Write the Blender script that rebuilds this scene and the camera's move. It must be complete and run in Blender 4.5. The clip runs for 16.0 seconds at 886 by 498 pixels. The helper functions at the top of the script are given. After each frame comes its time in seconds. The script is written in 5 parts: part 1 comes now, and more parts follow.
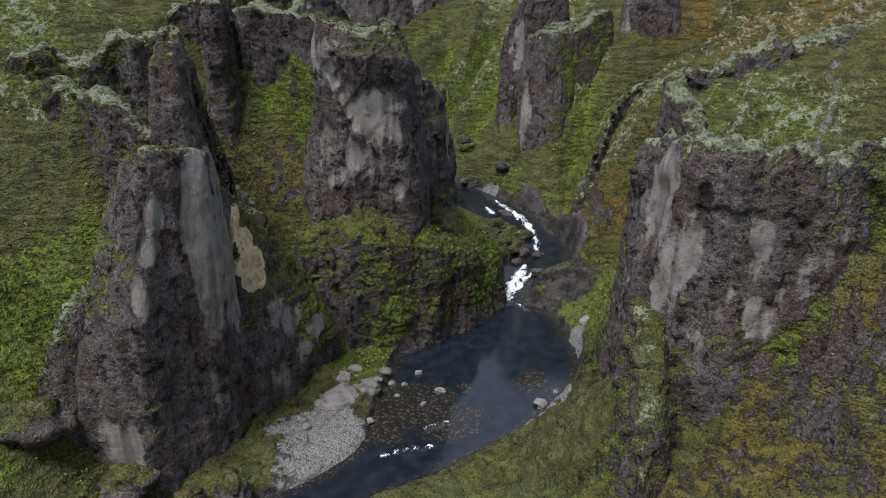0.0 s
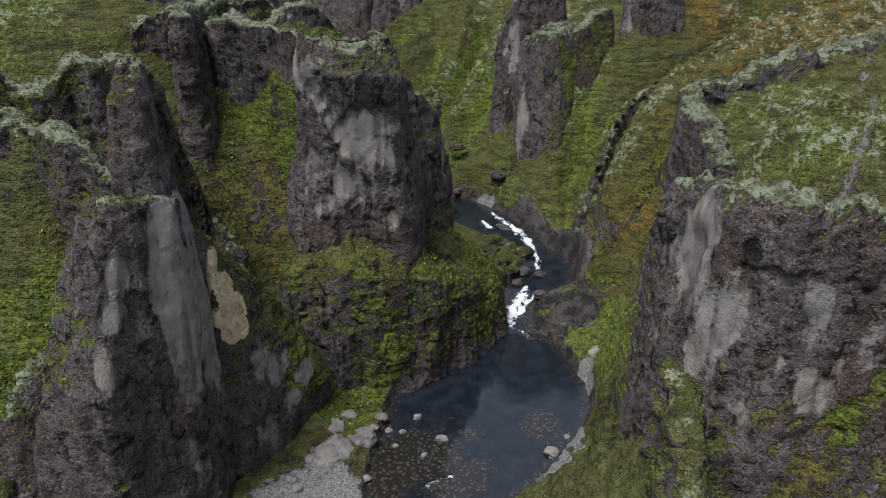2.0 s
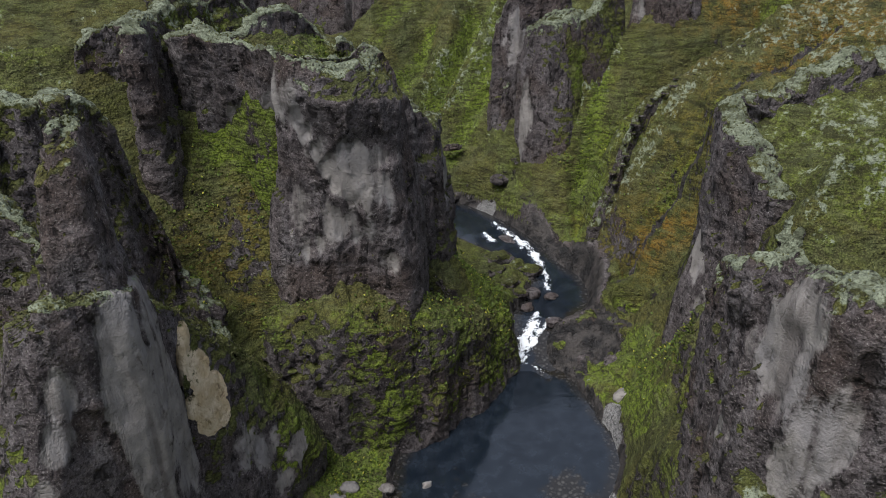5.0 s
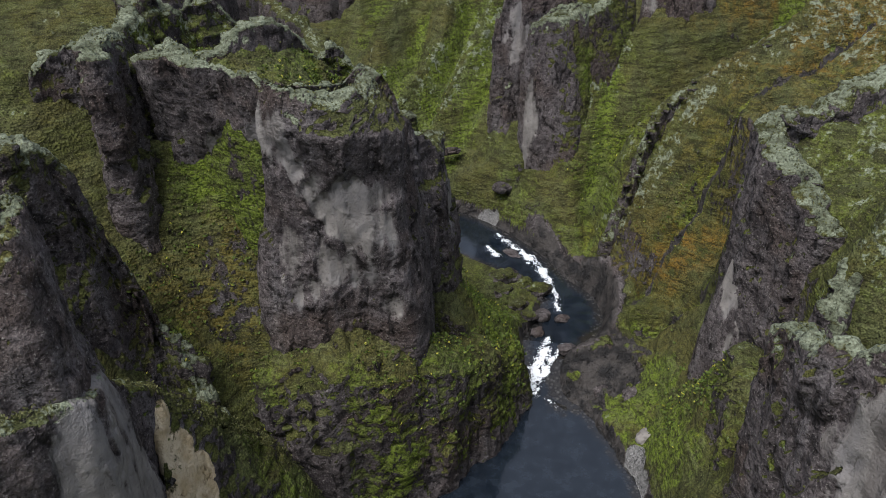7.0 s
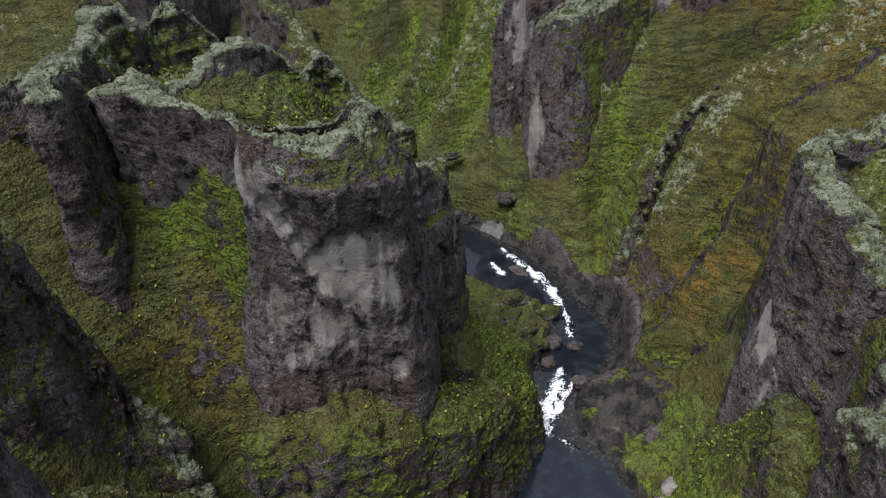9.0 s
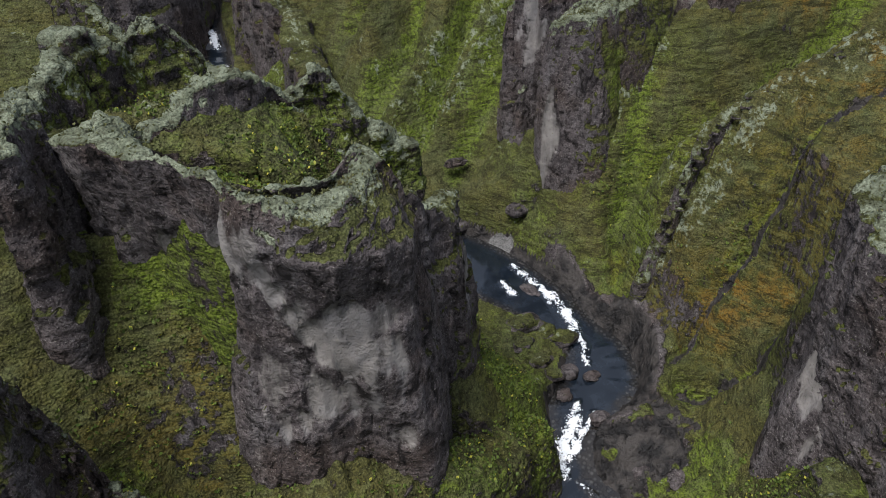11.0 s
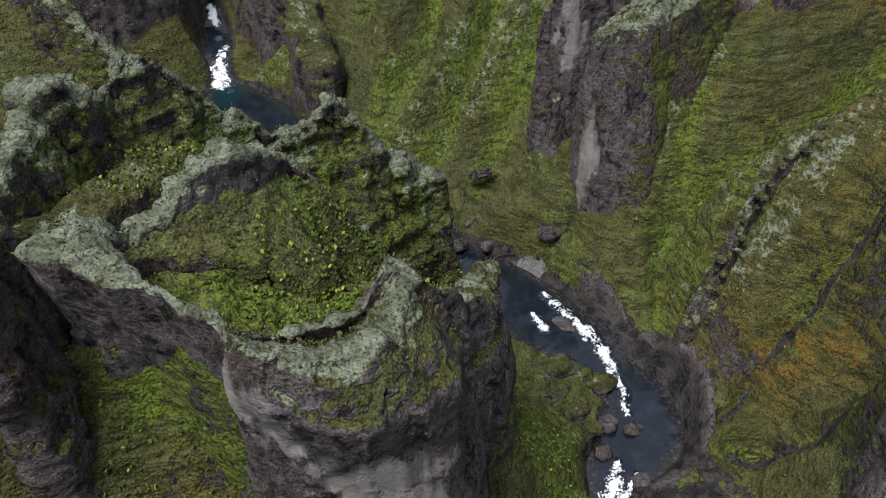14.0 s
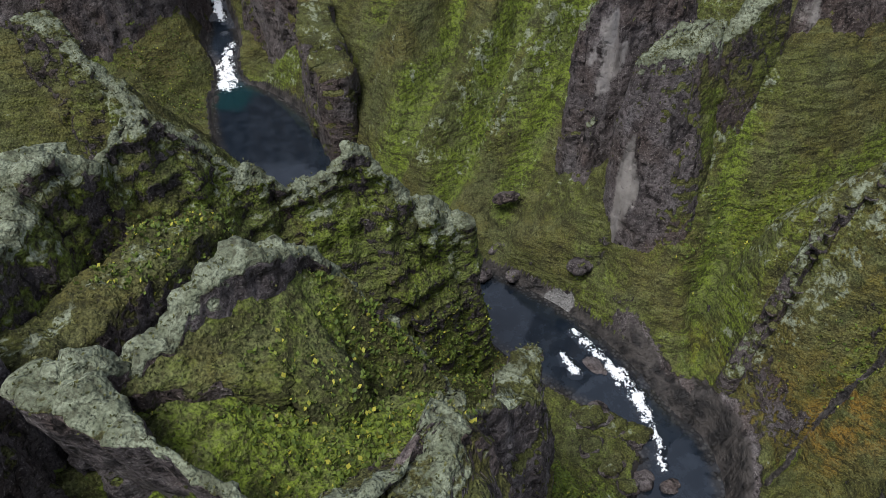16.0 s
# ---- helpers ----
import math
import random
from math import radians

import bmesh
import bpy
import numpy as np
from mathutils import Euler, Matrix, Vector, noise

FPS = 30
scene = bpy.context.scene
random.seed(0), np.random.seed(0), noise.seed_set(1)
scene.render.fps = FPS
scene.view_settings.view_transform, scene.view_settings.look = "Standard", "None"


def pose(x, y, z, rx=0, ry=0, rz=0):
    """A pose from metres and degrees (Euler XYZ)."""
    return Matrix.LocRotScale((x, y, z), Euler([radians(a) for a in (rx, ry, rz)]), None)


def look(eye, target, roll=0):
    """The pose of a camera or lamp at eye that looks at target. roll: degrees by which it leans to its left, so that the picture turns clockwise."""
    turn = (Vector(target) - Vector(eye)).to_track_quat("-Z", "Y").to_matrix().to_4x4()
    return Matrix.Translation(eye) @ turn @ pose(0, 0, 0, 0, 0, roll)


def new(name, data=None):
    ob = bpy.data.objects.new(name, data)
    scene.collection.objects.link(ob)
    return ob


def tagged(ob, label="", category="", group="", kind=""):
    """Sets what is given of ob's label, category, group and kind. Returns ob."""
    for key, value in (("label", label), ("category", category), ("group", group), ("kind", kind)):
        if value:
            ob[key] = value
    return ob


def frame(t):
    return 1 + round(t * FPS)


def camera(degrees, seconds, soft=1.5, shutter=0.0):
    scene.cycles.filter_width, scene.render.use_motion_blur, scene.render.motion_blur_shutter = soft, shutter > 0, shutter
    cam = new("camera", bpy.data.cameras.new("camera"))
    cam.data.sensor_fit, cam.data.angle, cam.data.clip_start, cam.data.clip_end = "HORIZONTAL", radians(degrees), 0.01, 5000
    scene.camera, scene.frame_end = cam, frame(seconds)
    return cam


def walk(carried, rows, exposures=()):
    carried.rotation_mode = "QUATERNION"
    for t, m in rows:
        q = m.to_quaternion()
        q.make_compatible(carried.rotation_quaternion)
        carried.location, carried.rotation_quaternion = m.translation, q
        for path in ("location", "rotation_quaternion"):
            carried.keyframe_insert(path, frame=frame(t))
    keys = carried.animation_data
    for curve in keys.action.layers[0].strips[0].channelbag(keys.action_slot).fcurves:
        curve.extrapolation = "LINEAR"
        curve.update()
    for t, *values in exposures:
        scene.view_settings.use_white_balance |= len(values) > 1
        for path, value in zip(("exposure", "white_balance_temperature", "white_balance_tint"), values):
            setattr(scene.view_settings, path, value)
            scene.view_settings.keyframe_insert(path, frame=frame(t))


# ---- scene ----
cam = camera(62.7, 16.0, soft=0.75)
METRES, EYE, TILT, LEAN, TURN = 80.0, 50.4, -22.0, 0.0, 0.0
ROWS = [
    (0.0, 0.0, 0.0, 0.0, -0.0, -0.0, -0.0),
    (0.5, -0.0047, 0.0238, 0.019, -0.33, -0.25, 0.24),
    (1.0, -0.0094, 0.0494, 0.0388, -0.6, -0.56, 0.45),
    (1.5, -0.0145, 0.0729, 0.0565, -0.91, -0.91, 0.67),
    (2.0, -0.0197, 0.0982, 0.0757, -1.2, -1.38, 0.93),
    (2.5, -0.0244, 0.1218, 0.0937, -1.48, -1.86, 1.13),
    (3.0, -0.0297, 0.1478, 0.1129, -1.73, -2.4, 1.35),
    (3.5, -0.0346, 0.1718, 0.1305, -2.0, -2.97, 1.57),
    (4.0, -0.04, 0.198, 0.1491, -2.3, -3.55, 1.8),
    (6.5, -0.0623, 0.325, 0.2421, -3.64, -6.33, 2.84),
    (7.0, -0.0656, 0.3529, 0.2611, -3.92, -6.93, 3.07),
    (7.5, -0.0676, 0.3787, 0.279, -4.17, -7.5, 3.27),
    (8.0, -0.0696, 0.4066, 0.2985, -4.41, -8.13, 3.48),
    (8.5, -0.0711, 0.4323, 0.3154, -4.59, -8.73, 3.68),
    (9.0, -0.0707, 0.4599, 0.334, -4.73, -9.38, 3.87),
    (11.5, -0.0701, 0.5795, 0.4224, -4.83, -12.81, 4.11),
    (12.0, -0.0717, 0.6028, 0.4408, -4.79, -13.59, 4.09),
    (12.5, -0.0739, 0.6244, 0.4577, -4.79, -14.35, 4.06),
    (13.0, -0.0768, 0.6483, 0.4762, -4.72, -15.18, 3.99),
    (13.5, -0.0803, 0.6706, 0.4939, -4.61, -15.97, 3.88),
    (14.0, -0.0842, 0.6953, 0.5134, -4.5, -16.81, 3.83),
    (14.5, -0.0882, 0.7189, 0.5319, -4.42, -17.55, 3.75),
    (15.0, -0.0924, 0.7448, 0.5523, -4.31, -18.35, 3.73),
    (15.5, -0.0951, 0.7689, 0.5722, -4.11, -19.08, 3.69),
    (16.0, -0.0984, 0.7957, 0.5941, -4.02, -19.8, 3.66),
]
walk(cam, [(t, pose(0, 0, EYE, TILT, LEAN, TURN) @ pose(METRES * x, METRES * y, METRES * z, 90 + pitch, roll, yaw)) for t, x, y, z, yaw, pitch, roll in ROWS])

# world, sun and exposure: an overcast sky with a faint, very soft sun
world = bpy.data.worlds.new("sky")
scene.world = world
world.use_nodes = True
_wn = world.node_tree.nodes
_sky = _wn.new("ShaderNodeTexSky")
_sky.sky_type, _sky.sun_disc = "NISHITA", False
_sky.sun_elevation, _sky.sun_rotation = radians(64), radians(-138)
_sky.air_density, _sky.dust_density, _sky.ozone_density = 1.0, 4.0, 1.0
_mixw = _wn.new("ShaderNodeMix")
_mixw.data_type = "RGBA"
_mixw.inputs[0].default_value = 0.75
_mixw.inputs[7].default_value = (4.4, 4.9, 6.2, 1)
world.node_tree.links.new(_sky.outputs[0], _mixw.inputs[6])
world.node_tree.links.new(_mixw.outputs[2], _wn["Background"].inputs[0])
_wn["Background"].inputs[1].default_value = 0.112
sun = new("sun", bpy.data.lights.new("sun", "SUN"))
sun.data.energy, sun.data.angle, sun.data.color = 3.7, radians(25), (0.98, 0.97, 0.97)
sun.matrix_world = look((-54, 34, 180), (0, 95, 10))
scene.view_settings.exposure = 0.1


# ---- noise and landform helpers ----
_rng = np.random.RandomState(7)
_PERM = _rng.permutation(512)
_PERM = np.concatenate([_PERM, _PERM, _PERM])
_VAL = _rng.uniform(-1, 1, 2048)


def vnoise(p):
    """Smooth value noise at the points p (n x 3), from -1 to 1."""
    i = np.floor(p).astype(np.int64)
    f = p - i
    u = f * f * f * (f * (f * 6 - 15) + 10)
    i &= 511
    out = np.zeros(len(p))
    for dx in (0, 1):
        wx = u[:, 0] if dx else 1 - u[:, 0]
        a = _PERM[(i[:, 0] + dx) & 511]
        for dy in (0, 1):
            wy = u[:, 1] if dy else 1 - u[:, 1]
            b = _PERM[(a + i[:, 1] + dy) & 511]
            for dz in (0, 1):
                wz = u[:, 2] if dz else 1 - u[:, 2]
                out += wx * wy * wz * _VAL[_PERM[(b + i[:, 2] + dz) & 511]]
    return out


def fbm(p, octaves=4, gain=0.5, ridged=False):
    total, amp, q = np.zeros(len(p)), 1.0, np.array(p, float)
    for _ in range(octaves):
        n = vnoise(q)
        total += amp * ((1 - 2 * np.abs(n)) if ridged else n)
        amp *= gain
        q = q * 2.03 + 17.3
    return total


def cells(p):
    """Nearest cell of a jittered grid at the points p: its distance, and a random number that belongs to the cell."""
    i = np.floor(p).astype(np.int64)
    best, val = np.full(len(p), 9.0), np.zeros(len(p))
    for dx in (-1, 0, 1):
        for dy in (-1, 0, 1):
            for dz in (-1, 0, 1):
                c = i + (dx, dy, dz)
                h = _PERM[(_PERM[(_PERM[c[:, 0] & 511] + c[:, 1]) & 511] + c[:, 2]) & 511]
                jx, jy, jz = _VAL[h] * 0.42 + 0.5, _VAL[h + 512] * 0.42 + 0.5, _VAL[h + 1024] * 0.42 + 0.5
                d = (c[:, 0] + jx - p[:, 0]) ** 2 + (c[:, 1] + jy - p[:, 1]) ** 2 + (c[:, 2] + jz - p[:, 2]) ** 2
                m = d < best
                best[m], val[m] = d[m], _VAL[h[m] + 1536]
    return np.sqrt(best), val


def smooth(a, b, x):
    t = np.clip((x - a) / (b - a), 0, 1)
    return t * t * (3 - 2 * t)


def polyline(points, step):
    """Resample a polyline of rows (x, y, z, ...) with rounded corners, about step apart along the ground."""
    p = np.array(points, float)
    for _ in range(1):
        q = [p[:1]]
        for a, b in zip(p[:-1], p[1:]):
            q.append(np.array([a * 0.75 + b * 0.25, a * 0.25 + b * 0.75]))
        q.append(p[-1:])
        p = np.vstack(q)
    s = np.concatenate([[0], np.cumsum(np.linalg.norm(np.diff(p[:, :3], axis=0), axis=1))])
    n = max(3, int(s[-1] / step) + 1)
    t = np.linspace(0, s[-1], n)
    return np.stack([np.interp(t, s, p[:, k]) for k in range(p.shape[1])], 1)


def nearest(line, x, y):
    """For ground points x, y: distance to the polyline, the side (+ left of its way) and the row interpolated at the nearest place."""
    best = np.full(len(x), 1e9)
    side, rows = np.zeros(len(x)), np.zeros((len(x), line.shape[1]))
    for a, b in zip(line[:-1], line[1:]):
        d = b[:2] - a[:2]
        l2 = max(d @ d, 1e-9)
        t = np.clip(((x - a[0]) * d[0] + (y - a[1]) * d[1]) / l2, 0, 1)
        ex, ey = x - a[0] - t * d[0], y - a[1] - t * d[1]
        dist = np.hypot(ex, ey)
        m = dist < best
        best[m] = dist[m]
        side[m] = (d[0] * ey - d[1] * ex)[m]
        rows[m] = a + t[m, None] * (b - a)
    return best, np.where(side >= 0, 1.0, -1.0), rows


# ---- materials ----
def nodes_of(name):
    m = bpy.data.materials.new(name)
    m.use_nodes = True
    nt = m.node_tree
    return m, nt, nt.nodes["Principled BSDF"]


class Net:
    """Small helper to write node networks in one line each."""

    def __init__(self, nt):
        self.nt = nt

    def link(self, a, b):
        self.nt.links.new(a, b)

    def noise(self, scale, detail=4.0, rough=0.55, vec=None, stretch=None, distortion=0.0):
        n = self.nt.nodes.new("ShaderNodeTexNoise")
        n.inputs["Scale"].default_value, n.inputs["Detail"].default_value = scale, detail
        n.inputs["Roughness"].default_value, n.inputs["Distortion"].default_value = rough, distortion
        v = vec or self.coords()
        if stretch:
            k = self.nt.nodes.new("ShaderNodeMapping")
            k.inputs["Scale"].default_value = stretch
            self.link(v, k.inputs[0])
            v = k.outputs[0]
        self.link(v, n.inputs["Vector"])
        return n.outputs["Fac"]

    def cells(self, scale, feature="F1", out="Distance", stretch=None, vec=None):
        n = self.nt.nodes.new("ShaderNodeTexVoronoi")
        n.feature = feature
        n.inputs["Scale"].default_value = scale
        v = vec or self.coords()
        if stretch:
            k = self.nt.nodes.new("ShaderNodeMapping")
            k.inputs["Scale"].default_value = stretch
            self.link(v, k.inputs[0])
            v = k.outputs[0]
        self.link(v, n.inputs["Vector"])
        return n.outputs[out]

    def coords(self):
        g = self.nt.nodes.new("ShaderNodeNewGeometry")
        return g.outputs["Position"]

    def normal_z(self):
        g = self.nt.nodes.new("ShaderNodeNewGeometry")
        s = self.nt.nodes.new("ShaderNodeSeparateXYZ")
        self.link(g.outputs["Normal"], s.inputs[0])
        return s.outputs[2]

    def attr(self, name):
        a = self.nt.nodes.new("ShaderNodeAttribute")
        a.attribute_name = name
        return a.outputs["Fac"]

    def math(self, op, a, b=None, c=None, clamp=False):
        n = self.nt.nodes.new("ShaderNodeMath")
        n.operation, n.use_clamp = op, clamp
        for k, v in enumerate((a, b, c)):
            if v is None:
                continue
            if isinstance(v, (int, float)):
                n.inputs[k].default_value = v
            else:
                self.link(v, n.inputs[k])
        return n.outputs[0]

    def ramp(self, x, lo, hi, a=0.0, b=1.0):
        n = self.nt.nodes.new("ShaderNodeMapRange")
        n.interpolation_type = "SMOOTHSTEP"
        for k, v in zip(range(1, 5), (lo, hi, a, b)):
            n.inputs[k].default_value = v
        self.link(x, n.inputs[0])
        return n.outputs[0]

    def mix(self, f, a, b, mode="MIX"):
        n = self.nt.nodes.new("ShaderNodeMix")
        n.data_type, n.blend_type = "RGBA", mode
        for sock, v in ((n.inputs[0], f), (n.inputs[6], a), (n.inputs[7], b)):
            if isinstance(v, (int, float)):
                sock.default_value = v
            elif isinstance(v, tuple):
                sock.default_value = (*v, 1)
            else:
                self.link(v, sock)
        return n.outputs[2]

    def bump(self, height, strength, distance, normal=None):
        n = self.nt.nodes.new("ShaderNodeBump")
        n.inputs["Strength"].default_value, n.inputs["Distance"].default_value = strength, distance
        self.link(height, n.inputs["Height"])
        if normal:
            self.link(normal, n.inputs["Normal"])
        return n.outputs[0]


def terrain_material(name):
    """Weathered volcanic tuff with moss, grass and pale lichen. Attributes: moss, pale, tan, lichen, green, wet, gravel, rust (0 to 1)."""
    m, nt, bsdf = nodes_of(name)
    g = Net(nt)
    big, mid, fine = g.noise(0.13, 3), g.noise(0.6, 4, 0.58), g.noise(2.0, 4, 0.58)
    big2 = g.noise(0.21, 4, 0.6, stretch=(1, 1, 0.6))
    streak = g.noise(0.55, 5, 0.62, stretch=(1, 1, 0.13))
    grit = g.noise(6.5, 3, 0.6)
    clump = g.cells(1.5)
    terr = g.noise(0.9, 4, 0.55, stretch=(0.38, 0.38, 2.3), distortion=0.5)
    tuft = g.cells(4.2)
    chip = g.cells(2.4, stretch=(1, 1, 0.7))
    chipc = g.nt.nodes.new("ShaderNodeRGBToBW")
    g.link(g.cells(2.4, out="Color", stretch=(1, 1, 0.7)), chipc.inputs[0])
    shift = g.nt.nodes.new("ShaderNodeTexNoise")
    shift.inputs["Scale"].default_value, shift.inputs["Detail"].default_value = 0.9, 3
    g.link(g.coords(), shift.inputs["Vector"])
    bend = g.nt.nodes.new("ShaderNodeVectorMath")
    bend.operation = "MULTIPLY_ADD"
    g.link(shift.outputs["Color"], bend.inputs[0])
    bend.inputs[1].default_value = (1.3, 1.3, 1.3)
    g.link(g.coords(), bend.inputs[2])
    bent = bend.outputs[0]
    wobble = g.math("ADD", g.math("MULTIPLY", g.math("SUBTRACT", mid, 0.5), 1.5), g.math("MULTIPLY", g.math("SUBTRACT", fine, 0.5), 1.1))
    # bare rock: dark brown violet, streaked and speckled
    rock = g.mix(g.ramp(mid, 0.34, 0.68), (0.052, 0.044, 0.045), (0.140, 0.122, 0.122))
    rock = g.mix(g.math("MULTIPLY", chipc.outputs[0], 0.14), rock, (0.165, 0.143, 0.144))
    rock = g.mix(g.ramp(streak, 0.50, 0.70, 0, 0.6), rock, (0.185, 0.171, 0.173))
    rock = g.mix(g.ramp(big, 0.50, 0.64, 0, 0.5), rock, (0.078, 0.052, 0.040))
    rock = g.mix(g.ramp(fine, 0.48, 0.36, 0, 0.68), rock, (0.020, 0.016, 0.0155))
    rock = g.mix(g.ramp(grit, 0.50, 0.36, 0, 0.55), rock, (0.018, 0.014, 0.013))
    rock = g.mix(g.ramp(grit, 0.58, 0.70, 0, 0.6), rock, (0.30, 0.285, 0.26))
    big_chip = g.nt.nodes.new("ShaderNodeRGBToBW")
    g.link(g.cells(0.75, out="Color", stretch=(1, 1, 0.4), vec=bent), big_chip.inputs[0])
    tone = g.mix(big_chip.outputs[0], (0.82, 0.82, 0.82), (1.2, 1.18, 1.16))
    rock = g.mix(1.0, rock, tone, "MULTIPLY")
    crack = g.math("ADD", g.cells(0.34, "DISTANCE_TO_EDGE", stretch=(1, 1, 0.22), vec=bent), g.math("MULTIPLY", g.ramp(mid, 0.40, 0.54), 0.14))
    rock = g.mix(g.ramp(crack, 0.06, 0.01, 0, 0.85), rock, (0.012, 0.010, 0.0095))
    pale = g.mix(g.ramp(mid, 0.34, 0.68), (0.185, 0.170, 0.157), (0.290, 0.268, 0.247))
    pale = g.mix(g.ramp(big2, 0.45, 0.62, 0, 0.5), pale, (0.215, 0.205, 0.208))
    pale = g.mix(g.ramp(crack, 0.025, 0.005, 0, 0.6), pale, (0.07, 0.06, 0.053))
    pale = g.mix(g.ramp(streak, 0.50, 0.36, 0, 0.65), pale, (0.105, 0.091, 0.085))
    pale = g.mix(g.ramp(fine, 0.42, 0.32, 0, 0.4), pale, (0.090, 0.078, 0.070))
    soft_edge = g.math("ADD", g.math("MULTIPLY", wobble, 0.55), g.math("MULTIPLY", g.math("SUBTRACT", streak, 0.5), 1.2))
    col = g.mix(g.ramp(g.math("ADD", g.attr("pale"), soft_edge), 0.28, 0.68), rock, pale)
    tan = g.mix(g.ramp(mid, 0.36, 0.66), (0.50, 0.385, 0.225), (0.68, 0.565, 0.39))
    tan = g.mix(g.ramp(fine, 0.42, 0.34, 0, 0.5), tan, (0.30, 0.215, 0.12))
    tan = g.mix(g.ramp(crack, 0.03, 0.005, 0, 0.6), tan, (0.16, 0.115, 0.07))
    col = g.mix(g.ramp(g.math("ADD", g.attr("tan"), g.math("MULTIPLY", wobble, 0.22)), 0.46, 0.54), col, tan)
    # moss and grass: soft olive with broad patches; fine steps along the slope painted lit on top, gaps painted dark as
    # their shade
    olive = g.mix(g.ramp(mid, 0.34, 0.68), (0.048, 0.054, 0.013), (0.100, 0.108, 0.027))
    olive = g.mix(g.ramp(big, 0.46, 0.62, 0, 0.6), olive, (0.108, 0.092, 0.028))
    green = g.mix(g.ramp(fine, 0.36, 0.64), (0.084, 0.122, 0.012), (0.165, 0.222, 0.026))
    moss = g.mix(g.ramp(g.math("ADD", g.attr("green"), g.math("MULTIPLY", wobble, 0.7)), 0.30, 0.85), olive, green)
    moss = g.mix(g.math("MULTIPLY", g.attr("rust"), g.ramp(mid, 0.36, 0.60)), moss, (0.20, 0.115, 0.018))
    moss = g.mix(g.ramp(big2, 0.46, 0.64, 0, 0.45), moss, (0.084, 0.097, 0.046))
    moss = g.mix(g.ramp(terr, 0.52, 0.66, 0, 0.5), moss, (0.140, 0.155, 0.062))
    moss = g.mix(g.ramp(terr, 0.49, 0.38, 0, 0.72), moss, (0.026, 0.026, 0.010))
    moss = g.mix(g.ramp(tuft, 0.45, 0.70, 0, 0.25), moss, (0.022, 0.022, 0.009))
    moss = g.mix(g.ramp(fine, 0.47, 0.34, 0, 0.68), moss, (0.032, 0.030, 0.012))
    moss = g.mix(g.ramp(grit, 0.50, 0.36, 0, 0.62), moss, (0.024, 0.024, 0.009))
    moss = g.mix(g.ramp(grit, 0.53, 0.68, 0, 0.42), moss, (0.20, 0.20, 0.08))
    mossf = g.ramp(g.math("ADD", g.attr("moss"), wobble), 0.42, 0.60)
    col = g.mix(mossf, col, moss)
    lich = g.mix(g.ramp(mid, 0.36, 0.64), (0.125, 0.142, 0.090), (0.250, 0.280, 0.195))
    # lichen darkened in the same gaps and step hollows
    lich = g.mix(g.ramp(terr, 0.48, 0.36, 0, 0.6), lich, (0.055, 0.06, 0.034))
    lich = g.mix(g.ramp(fine, 0.47, 0.36, 0, 0.75), lich, (0.055, 0.056, 0.034))
    lich = g.mix(g.ramp(tuft, 0.5, 0.75, 0, 0.35), lich, (0.06, 0.06, 0.035))
    lich = g.mix(g.ramp(grit, 0.50, 0.36, 0, 0.55), lich, (0.06, 0.062, 0.04))
    lichf = g.ramp(g.math("ADD", g.attr("lichen"), wobble), 0.46, 0.64)
    col = g.mix(lichf, col, lich)
    wet = g.attr("wet")
    col = g.mix(g.ramp(g.math("ADD", wet, g.math("MULTIPLY", wobble, 0.3)), 0.4, 0.6), col, g.mix(g.ramp(mid, 0.38, 0.62), (0.018, 0.017, 0.017), (0.062, 0.055, 0.051)))
    grey = g.nt.nodes.new("ShaderNodeRGBToBW")
    g.link(g.cells(6.5, out="Color"), grey.inputs[0])
    pebble = g.mix(grey.outputs[0], (0.15, 0.147, 0.142), (0.31, 0.303, 0.294))
    pebble = g.mix(g.ramp(g.cells(6.5), 0.45, 0.75, 0, 0.7), pebble, (0.06, 0.058, 0.055))
    col = g.mix(g.ramp(g.math("ADD", g.attr("gravel"), g.math("MULTIPLY", wobble, 0.3)), 0.4, 0.55), col, pebble)
    g.link(col, bsdf.inputs["Base Color"])
    g.link(g.math("MULTIPLY_ADD", wet, -0.5, 0.92), bsdf.inputs["Roughness"])
    bsdf.inputs["Specular IOR Level"].default_value = 0.22
    soft = g.math("MAXIMUM", mossf, lichf)
    rough_h = g.math("ADD", g.math("ADD", g.math("MULTIPLY", chip, -0.2), g.math("MULTIPLY", g.ramp(crack, 0.0, 0.10), 0.5)), g.math("ADD", g.math("MULTIPLY", fine, 0.9), g.math("MULTIPLY", streak, 1.2)))
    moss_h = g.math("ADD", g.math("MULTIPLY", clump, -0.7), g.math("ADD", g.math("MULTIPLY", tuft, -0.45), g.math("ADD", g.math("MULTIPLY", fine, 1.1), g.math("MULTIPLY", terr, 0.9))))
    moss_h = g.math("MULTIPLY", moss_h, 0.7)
    smooth_rock = g.math("MULTIPLY_ADD", g.attr("pale"), -0.82, 1.0)
    h = g.nt.nodes.new("ShaderNodeMix")
    g.link(soft, h.inputs[0])
    g.link(g.math("MULTIPLY", rough_h, smooth_rock), h.inputs[2])
    g.link(moss_h, h.inputs[3])
    n = g.bump(h.outputs[0], 0.9, 0.50)
    n = g.bump(grit, 0.8, 0.14, n)
    g.link(n, bsdf.inputs["Normal"])
    return m


TERRAIN = terrain_material("mossy_rock")


